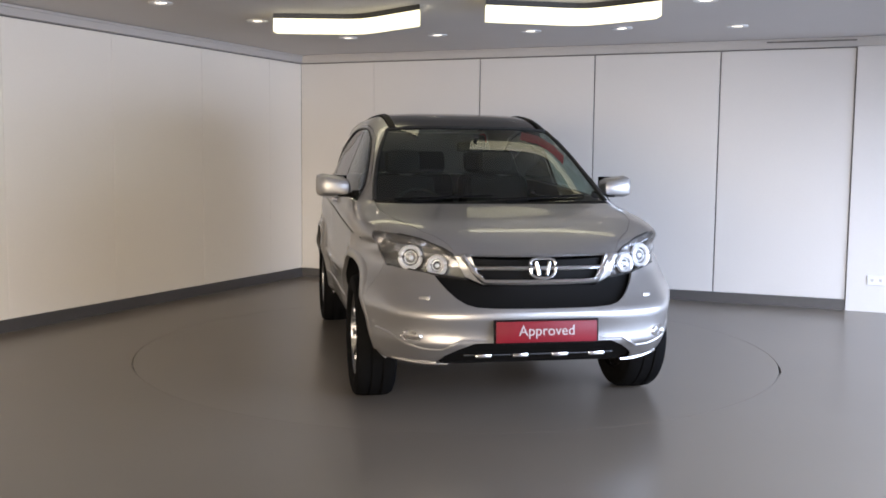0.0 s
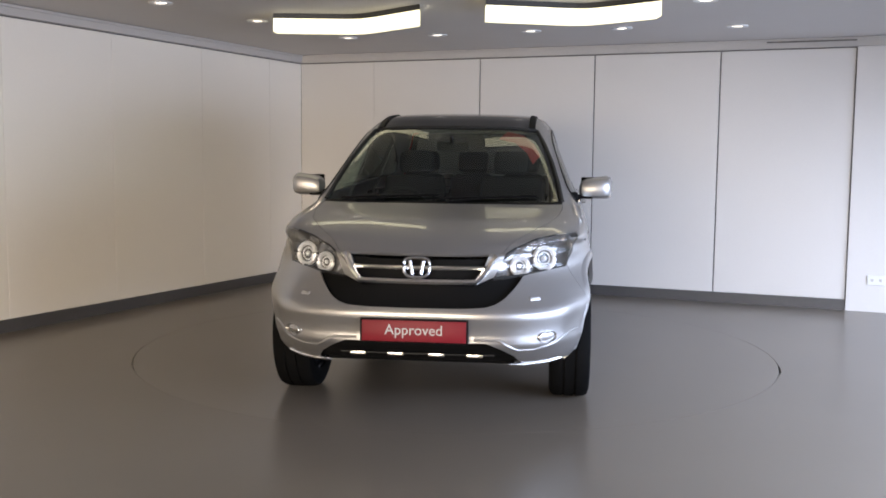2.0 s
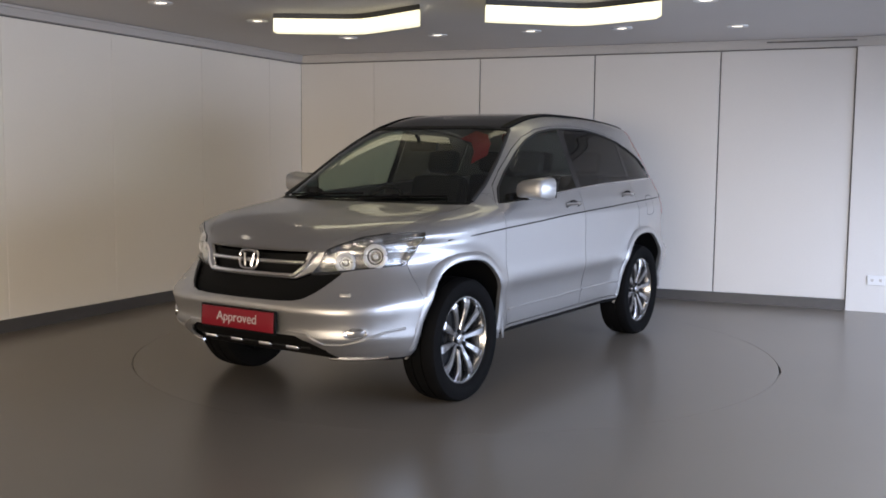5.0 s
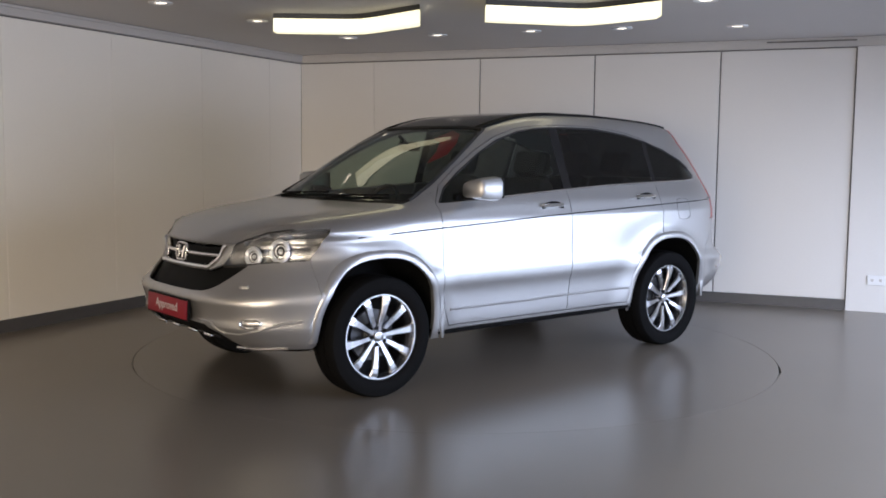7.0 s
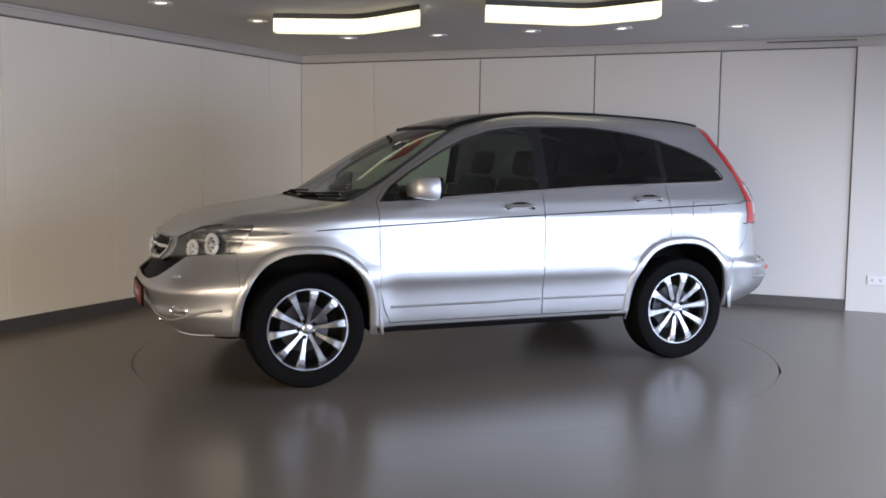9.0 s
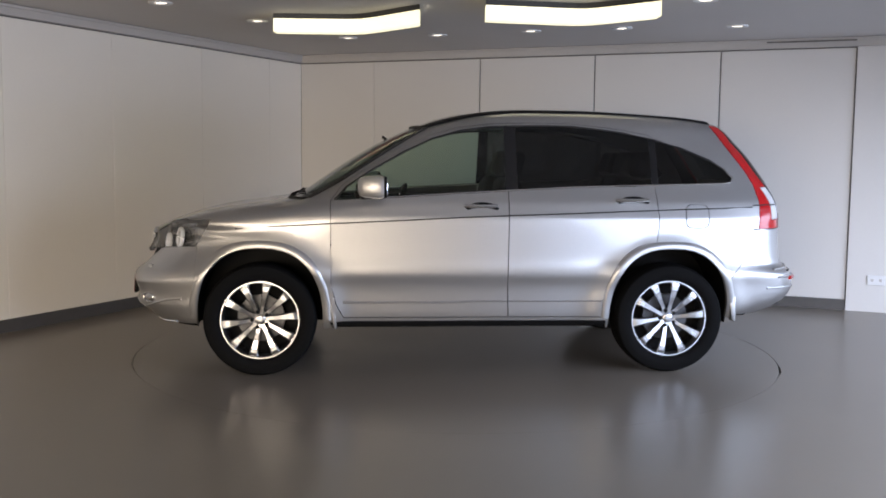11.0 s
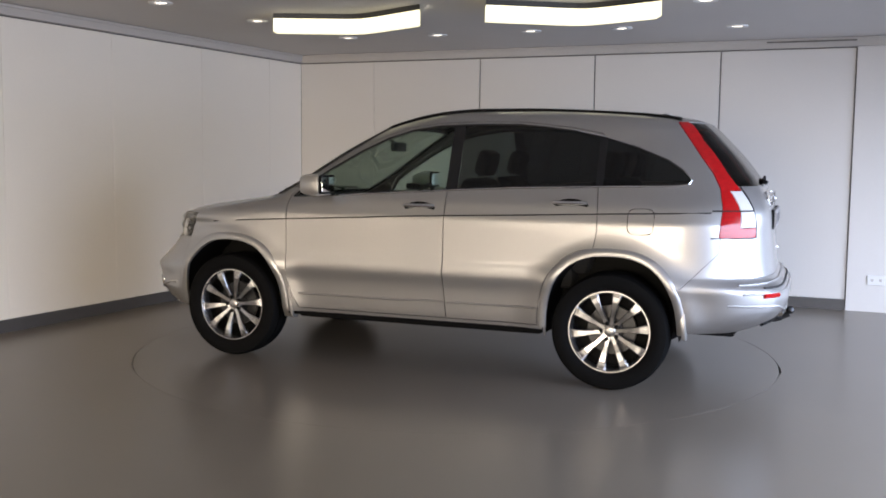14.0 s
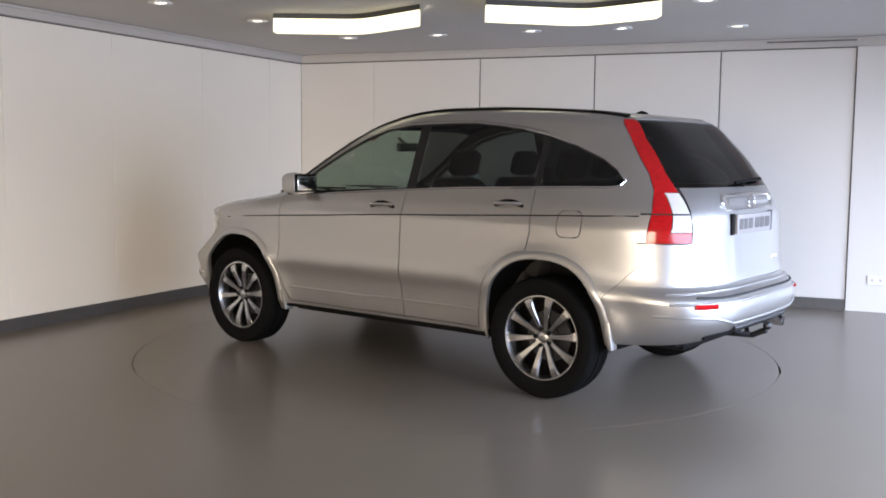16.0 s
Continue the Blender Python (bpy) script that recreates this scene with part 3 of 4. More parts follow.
def panel_of(c):
    """Which panel of the skin a face belongs to, by its middle."""
    x, y, z = c
    if y > .35 and (inside(ARCH_F, x, z) or inside(ARCH_R, x, z)):
        return None
    if y > .35 and inside(WINDOWS, x, z):
        if x > -.240:
            return "front_window"
        if x > -.318:
            return "middle_pillar_trim"
        if x > -1.195:
            return "rear_window"
        return "pillar_trim" if x > -1.240 else "quarter_window"
    if x < -1.5 and .930 < z < 1.603 and x < at(TL_OUT, z) and y > at(TL_IN, z):
        return "clear_lens" if z < 1.20 and z > .99 and y < at([(.690, 1.205), (.745, .985)], z) else "tail_lamp"
    if x < -1.4 and 1.228 < z < 1.604 and y < at(TL_IN, z):
        return "rear_screen"
    if x < -1.8 and .70 < z <= 1.228 and y < at([(.690, .70), (.675, .93), (.655, .931), (.631, 1.228)], z):
        return "tailgate"
    if x < -1.69 and z < (float(np.interp(-x, [1.695, 1.92, 1.927], [.61, .84, .935])) if y > .69 - .001 else .70):
        return "rear_bumper" if z > .368 else None
    if y > .35 and inside(FDOOR, x, z):
        return "front_door"
    if y > .35 and inside(RDOOR, x, z):
        return "rear_door"
    if y > .35 and inside(FUEL, x, z):
        return "fuel_flap"
    if x > .1 and inside(SCREEN, y, z):
        return "windscreen"
    if x > 1.5 and z < float(np.interp(y, [p[0] for p in HL_TOP], [p[1] for p in HL_TOP])) and z > float(np.interp(y, [p[0] for p in HL_LOW], [p[1] for p in HL_LOW])) \
            and y > at([(.388, .764), (.446, .884), (.455, 1.0)], z) and x > at(HL_REAR, z):
        return "headlamp"
    if x > 1.6 and inside(GRILLE, y, z):
        return "grille"
    if x > 1.6 and inside(INTAKE, y, z):
        return "intake"
    if x > 1.6 and inside(DUCT, y, z):
        return "duct"
    if z > .889 and x > .95 and z < 1.103 and y < float(np.interp(-x, [-p[0] for p in HOOD], [p[1] for p in HOOD])):
        return "bonnet"
    if x > .85 and z > 1.103 and z < 1.118 and y < .735:
        return "cowl"
    if x > 1.71 and y > .40 and z < float(np.interp(y, [.40, .70, .95], [.372, .378, .392])):
        return "front_bumper" if z > .318 and y > .50 else "skirt"
    if x > 1.71 and z < .889:
        return "front_bumper"
    if z > 1.55 and -1.64 < x < .28 and .50 < y < .545:
        return "roof_moulding"
    if z > 1.575 and -.62 < x < .55 and y <= .50:
        return "roof_glass"
    if x > .86 and z < 1.16:
        return "front_wing"
    if z < .50 and -.9 < x < .9:
        return "sill" if z > .336 else ("sill_trim" if z > .313 else None)
    return "body_shell"


panels = {}
for f in skin.faces:
    k = panel_of(f.calc_center_median())
    if k:
        panels.setdefault(k, []).append([v.co.copy() for v in f.verts])


def skin_part(name, key, material, parent, sides=(1,), gap=.003, depth=.014, push=0.0, label=""):
    """Link one panel of the skin, on one side or joined over both, with a rim that turns inwards."""
    bm = bmesh.new()
    known = {}
    for sgn in sides:
        for face in panels.get(key, []):
            vs = []
            for co in face:
                kk = (round(co.x * 2e4), round(sgn * co.y * 2e4), round(co.z * 2e4))
                if kk not in known:
                    known[kk] = bm.verts.new((co.x, sgn * co.y, co.z))
                if known[kk] not in vs:
                    vs.append(known[kk])
            if len(vs) > 2:
                try:
                    bm.faces.new(vs if sgn > 0 else vs[::-1])
                except ValueError:
                    pass
    bm.normal_update()
    edge = [e for e in bm.edges if len(e.link_faces) == 1 and not (abs(e.verts[0].co.y) < 1e-4 and abs(e.verts[1].co.y) < 1e-4)]
    moves = {}
    for e in edge:
        a, b = e.verts
        d = (b.co - a.co).normalized()
        w = e.link_faces[0].calc_center_median() - (a.co + b.co) / 2
        w = w - d * w.dot(d)
        if w.length > 1e-6:
            for v in (a, b):
                moves.setdefault(v, []).append(w.normalized())
    normals = {v: v.normal.copy() for v in bm.verts}
    for v in bm.verts:
        v.co += v.normal * push
    for v, ws in moves.items():
        s = sum(ws, Vector())
        if s.length > 1e-6:
            v.co += s.normalized() * gap
    if depth:
        r = bmesh.ops.extrude_edge_only(bm, edges=edge)
        old = [v for v in moves]
        for v in [g for g in r["geom"] if isinstance(g, bmesh.types.BMVert)]:
            near = min((o for o in old), key=lambda o: (o.co - v.co).length_squared) if len(old) < 900 else None
            src = near
            if src is None:
                src = next((e.other_vert(v) for e in v.link_edges if e.other_vert(v) in normals), None)
            if src is not None:
                v.co -= normals.get(src, Vector()) * depth
    me = bpy.data.meshes.new(name)
    bm.to_mesh(me)
    bm.free()
    me.materials.append(material)
    me.polygons.foreach_set("use_smooth", [True] * len(me.polygons))
    me.set_sharp_from_angle(angle=radians(40))
    ob = new(name, me)
    ob.parent = parent
    return tagged(ob, label) if label else ob


# ---- the car ----
car = tagged(new("car"), "silver five-door family car parked on the turntable", "car")
both = (1, -1)
for name, mat, label in (("bonnet", M_PAINT, ""), ("front_bumper", M_PAINT, ""), ("rear_bumper", M_PAINT, ""), ("tailgate", M_PAINT, ""),
                         ("body_shell", M_PAINT, ""), ("windscreen", M_SCREEN, "large raked windscreen"), ("rear_screen", M_PRIV, "dark tinted rear window"),
                         ("roof_glass", M_GLOSSB, "dark glass roof panel"), ("cowl", M_BLACK, "black plastic cowl")):
    glassy = mat in (M_SCREEN, M_PRIV)
    skin_part(name, name, mat, car, both, depth=0 if glassy else .014, push=-.003 if glassy else 0, gap=.0 if glassy else (.001 if name in ("rear_bumper", "front_bumper") else .0018), label=label)
# recessed black openings in the nose
for name, key, label in (("grille", "grille", "black upper grille"), ("lower_grille", "intake", "black lower intake"), ("bumper_duct", "duct", "black bumper opening")):
    skin_part(name, key, M_BLACK, car, both, gap=0, depth=0, push=-.030, label=label)
for sgn in both:
    for name, mat, label in (("front_wing", M_PAINT, ""), ("sill", M_PAINT, ""), ("sill_trim", M_BLACK, "black sill trim"), ("roof_moulding", M_BLACK, "black roof moulding")):
        skin_part(name, name, mat, car, (sgn,), label=label, gap=.0012 if name == "front_wing" else .003, push=.012 if name == "roof_moulding" else 0, depth=.02)
    skin_part("bumper_skirt", "skirt", M_BLACK, car, (sgn,), gap=0, depth=0, push=-.012, label="black skirt under the bumper")
    fd = skin_part("front_door", "front_door", M_PAINT, car, (sgn,))
    rd = skin_part("rear_door", "rear_door", M_PAINT, car, (sgn,))
    skin_part("window_pane", "front_window", M_GLASS, fd, (sgn,), depth=0, gap=0, push=-.004, label="lightly tinted door window")
    skin_part("window_pane", "rear_window", M_PRIV, rd, (sgn,), depth=0, gap=0, push=-.004, label="dark privacy door window")
    skin_part("quarter_window", "quarter_window", M_PRIV, car, (sgn,), depth=0, gap=0, push=-.004, label="dark curved quarter window")
    for key in ("pillar_trim", "middle_pillar_trim"):
        skin_part("pillar_trim", key, M_GLOSSB, car, (sgn,), depth=0, gap=0, push=-.002, label="black pillar trim")
    skin_part("fuel_flap", "fuel_flap", M_PAINT, car, (sgn,)) if sgn > 0 else skin_part("flank_panel", "fuel_flap", M_PAINT, car, (sgn,), gap=0)
    for key in ("tail_lamp", "clear_lens"):
        skin_part("lamp_backing", key, M_BLACK, car, (sgn,), gap=0, depth=0, push=-.030)
    tl = skin_part("tail_lamp", "tail_lamp", M_RED, car, (sgn,), depth=.02, push=.003, label="tall red tail lamp")
    skin_part("reversing_lens", "clear_lens", M_CLEAR, tl, (sgn,), depth=.01, push=.003, label="clear reversing lens")

# ---- wheels ----


def wheel_at(m, first=[]):
    """An alloy wheel with ten spokes, its outer face towards +y; the axle runs along y."""
    if first:
        got = copy_thing(first[0], m)
        got.parent = car
        return got
    bm = bmesh.new()
    lathe(bm, [(.236, -.10), (.222, -.09), (.214, -.02), (.222, .05), (.231, .074), (.238, .090), (.247, .090), (.250, .082), (.246, .070)], 60)
    wheel = part("wheel", bm, M_ALLOY, car, "ten-spoke polished alloy wheel", m=m)
    spoke = None
    for k in range(10):
        a = 2 * math.pi * k / 10 + .12
        if spoke:
            o = new("spoke", spoke.data)
            o.parent, o.matrix_basis = wheel, Matrix.Rotation(a, 4, "Y")
            continue
        bm = bmesh.new()
        rot = Matrix.Identity(4)
        sect = []
        for r, w, yf, th in ((.034, .014, .058, .036), (.085, .0145, .066, .032), (.135, .0175, .078, .028), (.185, .0220, .085, .026), (.212, .0265, .085, .028), (.234, .031, .080, .034)):
            sect.append([bm.verts.new(rot @ Vector((r, yy, s))) for s, yy in ((-w, yf - th), (-w, yf - .007), (-w * .74, yf), (w * .74, yf), (w, yf - .007), (w, yf - th))])
        for p, q in zip(sect, sect[1:]):
            for i in range(6):
                bm.faces.new((p[i], p[(i + 1) % 6], q[(i + 1) % 6], q[i]))
        bm.faces.new(sect[0]), bm.faces.new(sect[-1])
        spoke = part("spoke", bm, M_ALLOY, wheel, smooth=False, m=Matrix.Rotation(a, 4, "Y"))
    bm = bmesh.new()
    lathe(bm, [(.028, .050), (.054, .058), (.060, .050), (.062, .01)], 40)
    part("hub", bm, M_ALLOY, wheel)
    bm = bmesh.new()
    prof = [(.240, -.105), (.262, -.112), (.31, -.115), (.338, -.104), (.349, -.085), (.353, -.05)]
    for y in (-.032, .032):
        prof += [(.353, y - .006), (.345, y - .005), (.345, y + .005), (.353, y + .006)]
    prof += [(.353, .05), (.349, .085), (.338, .104), (.31, .113), (.285, .112), (.262, .106), (.247, .092), (.243, .080)]
    lathe(bm, prof, 72)
    part("tyre", bm, M_TYRE, wheel, "black rubber tyre")
    bm = bmesh.new()
    lathe(bm, [(.02, .005), (.07, .010), (.075, -.004), (.148, -.004), (.150, -.02), (.06, -.03)], 40)
    part("brake_disc", bm, M_DISC, wheel, "dull steel brake disc")
    bm = bmesh.new()
    rr = lathe(bm, [(.236, -.07), (.15, -.075), (.02, -.075)], 32)
    bm.faces.new(rr[-1])
    part("dust_shield", bm, M_BLACK, wheel, "black dust shield")
    bm = bmesh.new()
    rr = lathe(bm, [(.032, .048), (.031, .064), (.027, .067), (.010, .068)], 28)
    bm.faces.new(rr[-1])
    part("hub_cap", bm, M_ALLOY, wheel, "small round hub cap")
    # five black plugs draw the shade inside the lug holes
    for k in range(5):
        a = 2 * math.pi * k / 5
        bm = bmesh.new()
        rr = lathe(bm, [(.013, .05), (.013, .067), (.009, .070)], 8)
        bm.faces.new(rr[-1])
        part("lug_hole_shade", bm, M_BLACK, wheel, m=Matrix.Translation((.050 * math.cos(a), 0, .050 * math.sin(a))))
    first.append(wheel)
    return wheel


for hx in (HUB_X, -HUB_X):
    wheel_at(pose(hx, .790, HUB_Z))
    wheel_at(pose(hx, -.790, HUB_Z, 0, 0, 180))

# ---- arches, liners, underside ----
for sgn in both:
    for hx in (HUB_X, -HUB_X):
        bm = bmesh.new()
        strips = []
        for grow, rise in ((-.002, -.020), (.000, .002), (.010, .006), (.030, .006), (.046, .002), (.052, -.004)):
            line = [p for p in arch(hx, grow) if p[1] > .34]
            strips.append([bm.verts.new((x, sgn * (side_y(x, max(z, .36)) + rise), max(z, .33))) for x, z in line])
        for ra, rb in zip(strips, strips[1:]):
            for i in range(len(ra) - 1):
                bm.faces.new((ra[i], ra[i + 1], rb[i + 1], rb[i]))
        part("arch_flare", bm, M_PAINT, car)
        bm = bmesh.new()
        line = [(x, max(z, .31)) for x, z in arch(hx, .004)]
        ra = [bm.verts.new((x, sgn * (side_y(x, max(z, .33)) - .004), z)) for x, z in line]
        rb = [bm.verts.new((x, sgn * .50, z)) for x, z in line]
        for i in range(len(line) - 1):
            bm.faces.new((ra[i], ra[i + 1], rb[i + 1], rb[i]))
        bm.faces.new(rb)
        part("arch_liner", bm, M_BLACK, car, "black wheel arch liner")
    for x, zb in ((.884, .285), (-1.712, .325)):
        bm = bmesh.new()
        box(bm, x - .040, x + .006, *sorted((sgn * .815, sgn * .884)), zb + .005, .50, bevel=.010)
        for v in bm.verts:
            low = max(0, .45 - v.co.z)
            v.co.x = x - .036 + (v.co.x - x + .036) * (1 - 3.5 * low) - .10 * low
            v.co.y -= sgn * .12 * low
        part("mud_flap", bm, M_PAINT, car, "silver mud flap")
bm = bmesh.new()
box(bm, -.86, .86, -.74, .74, .28, .36, bevel=.02)
box(bm, .80, 1.85, -.46, .46, .28, .50, bevel=.02)
box(bm, -2.0, -.8, -.46, .46, .30, .50, bevel=.02)
box(bm, -2.02, -1.78, -.60, .60, .34, .45, bevel=.02)
box(bm, 1.76, 1.95, -.50, .50, .30, .45, bevel=.02)
part("underbody", bm, M_BLACK, car, "dark underbody")

# ---- nose ----


def on_nose(y, z, out=0.0):
    return Vector((nose_x(abs(y), z) + out, y, z))


def nose_turn(y, z):
    """How far the skin has turned aside at y, z, in degrees."""
    return math.degrees(math.atan2(nose_x(abs(y) - .03, z) - nose_x(abs(y) + .03, z), .06)) * (1 if y > 0 else -1)


def nose_bar(name, pts, r, mat, parent, label="", flat=1.0, out=.0, steps=5):
    """A bar that follows the nose through (y, z) points."""
    fine = [(a[0] + (b[0] - a[0]) * k / steps, a[1] + (b[1] - a[1]) * k / steps) for a, b in zip(pts, pts[1:]) for k in range(steps)] + [pts[-1]]
    bm = bmesh.new()
    tube(bm, [on_nose(y, z, out) for y, z in fine], r, 8, flat)
    return part(name, bm, mat, parent, label)


def mirrored(pts):
    return [(-y, z) for y, z in pts[::-1]] + [p for p in pts if p[0] > 0]


nose_bar("grille_surround", mirrored([(0, .750), (.295, .750), (.338, .790), (.368, .835), (.398, .876)]), .021, M_CHROME, car, "bright chrome grille surround", flat=.8, out=-.003)
nose_bar("grille_bar", mirrored([(0, .817), (.335, .817)]), .011, M_CHROME, car, "chrome grille bar", out=-.006)
bm = bmesh.new()
ringpts = [(.0, .066 * math.copysign(abs(math.cos(a)) ** .6, math.cos(a)) * (1 + .10 * math.sin(a)), .050 * math.copysign(abs(math.sin(a)) ** .6, math.sin(a))) for a in [2 * math.pi * k / 28 for k in range(28)]]
tube(bm, ringpts, .0075, 6, closed=True)
for s in (-1, 1):
    tube(bm, [(0, s * .022, -.034), (0, s * .027, 0), (0, s * .036, .034)], .009, 6)
tube(bm, [(0, -.026, -.004), (0, .026, -.004)], .007, 6)
part("emblem", bm, M_CHROME, car, "chrome nose emblem", m=pose(nose_x(0, .820) + .012, 0, .820, 0, -8, 0))
for sgn in both:
    skin_part("headlamp_back", "headlamp", M_BEZEL, car, (sgn,), gap=.001, depth=-.055, push=-.060, label="dark lamp housing")
    lampo = skin_part("headlamp", "headlamp", M_LENS, car, (sgn,), gap=.002, depth=.0, push=.0, label="clear wraparound headlamp")
    for y, z, r, sink in ((.640, .852, .062, .040), (.515, .818, .050, .040)):
        face = Matrix.Translation(on_nose(sgn * y, z, -sink)) @ pose(0, 0, 0, 0, -6, sgn * 24)
        turned = Matrix.Rotation(-math.pi / 2, 4, "Z")
        bm = bmesh.new()
        rr = lathe(bm, [(r * .98, .006), (r * .80, -.006), (r * .62, -.010), (r * .60, -.004), (r * .40, -.010), (r * .22, -.008)], 32, m=turned)
        bm.faces.new(rr[-1])
        well = part("lamp_well", bm, M_WELL, lampo, "dark round lamp well", m=face)
        for rad, th, dx in ((r * .90, .0125, .004), (r * .52, .0045, -.004)):
            bm = bmesh.new()
            tube(bm, [(dx, rad * math.cos(q), rad * math.sin(q)) for q in [2 * math.pi * k / 32 for k in range(32)]], th, 8, closed=True)
            part("lamp_ring", bm, M_BOWL, lampo, "bright lamp ring", m=face)
        bm = bmesh.new()
        bmesh.ops.create_uvsphere(bm, u_segments=14, v_segments=8, radius=r * .24, matrix=Matrix.Translation((-.004, 0, 0)))
        part("bulb_cap", bm, M_BOWL, lampo, "bright bulb cap", m=face)
    bm = bmesh.new()
    for line in (HL_TOP, HL_LOW):
        pts = [on_nose(sgn * y, z, .0) for y, z in line if y < .80]
        tube(bm, pts, .005, 6)
    part("lamp_seal", bm, M_TRIMB, lampo, "black lamp seal")
    # fog lamp
    fog = bmesh.new()
    lathe(fog, [(.050, .0), (.058, .006), (.064, .0), (.066, -.012)], 28, m=pose(0, 0, 0, 0, 0, -90) @ Matrix.Diagonal((1, 1, .52, 1)))
    fo = part("fog_lamp", fog, M_CHROME, car, "oval fog lamp in a bright rim", m=Matrix.Translation(on_nose(sgn * .668, .472, .004)) @ pose(0, 0, 0, 0, 0, nose_turn(sgn * .668, .472)))
    bm = bmesh.new()
    rr = lathe(bm, [(.052, -.002), (.03, .004), (.012, .006)], 24, m=pose(0, 0, 0, 0, 0, -90) @ Matrix.Diagonal((1, 1, .5, 1)))
    bm.faces.new(rr[-1])
    part("lens", bm, M_BEZEL, fo)
    nose_bar("bumper_lip", [(sgn * y, z) for y, z in ((.30, .462), (.425, .460), (.47, .432), (.515, .407), (.60, .407), (.692, .430), (.77, .472), (.82, .482))], .008, M_PAINT, car, out=-.001)
    nose_bar("skid_strip", [(sgn * y, z) for y, z in ((.47, .312), (.56, .310), (.66, .315), (.735, .324))], .008, M_CHROME, car, "bright skid strip", out=.006)
    bm = bmesh.new()
    box(bm, -.008, .004, -.030, .030, -.013, .013, bevel=.004)
    part("washer_cap", bm, M_PAINT, car, m=Matrix.Translation(on_nose(sgn * .60, .665, .0)) @ pose(0, 0, 0, 0, -20, nose_turn(sgn * .60, .665)))
for y0, y1 in ((-.345, -.262), (-.150, -.065), (.060, .145), (.258, .343)):
    bm = bmesh.new()
    box(bm, nose_x(.2, .372) - .020, nose_x(.2, .372) + .004, y0, y1, .362, .380, bevel=.004)
    part("skid_bar", bm, M_CHROME, car, "bright lower grille insert")
nose_bar("skid_rail", mirrored([(0, .371), (.40, .371)]), .005, M_DISC, car, "grey lower rail", out=-.016)

holder = bmesh.new()
box(holder, -.016, .0, -.274, .274, -.062, .062, bevel=.004)
front_plate = part("plate_holder", holder, M_BLACK, car, "black plate holder", m=pose(2.207, 0, .509, 0, -3, 0))
bm = bmesh.new()
box(bm, -.002, .004, -.264, .264, -.053, .053, bevel=.002)
part("plate", bm, M_PLATE, front_plate, "red plate lettered Approved")
fc = bpy.data.curves.new("letters", "FONT")
fc.body, fc.size, fc.align_x, fc.align_y, fc.extrude = "Approved", .073, "CENTER", "CENTER", .0008
fo = bpy.data.objects.new("letters", fc)
me = bpy.data.meshes.new_from_object(fo)
bpy.data.objects.remove(fo)
me.materials.clear()
me.materials.append(M_LETTER)
letters = new("letters", me)
letters.parent = front_plate
letters.matrix_basis = pose(.0052, 0, .004) @ Matrix(((0, 0, 1, 0), (1, 0, 0, 0), (0, 1, 0, 0), (0, 0, 0, 1)))

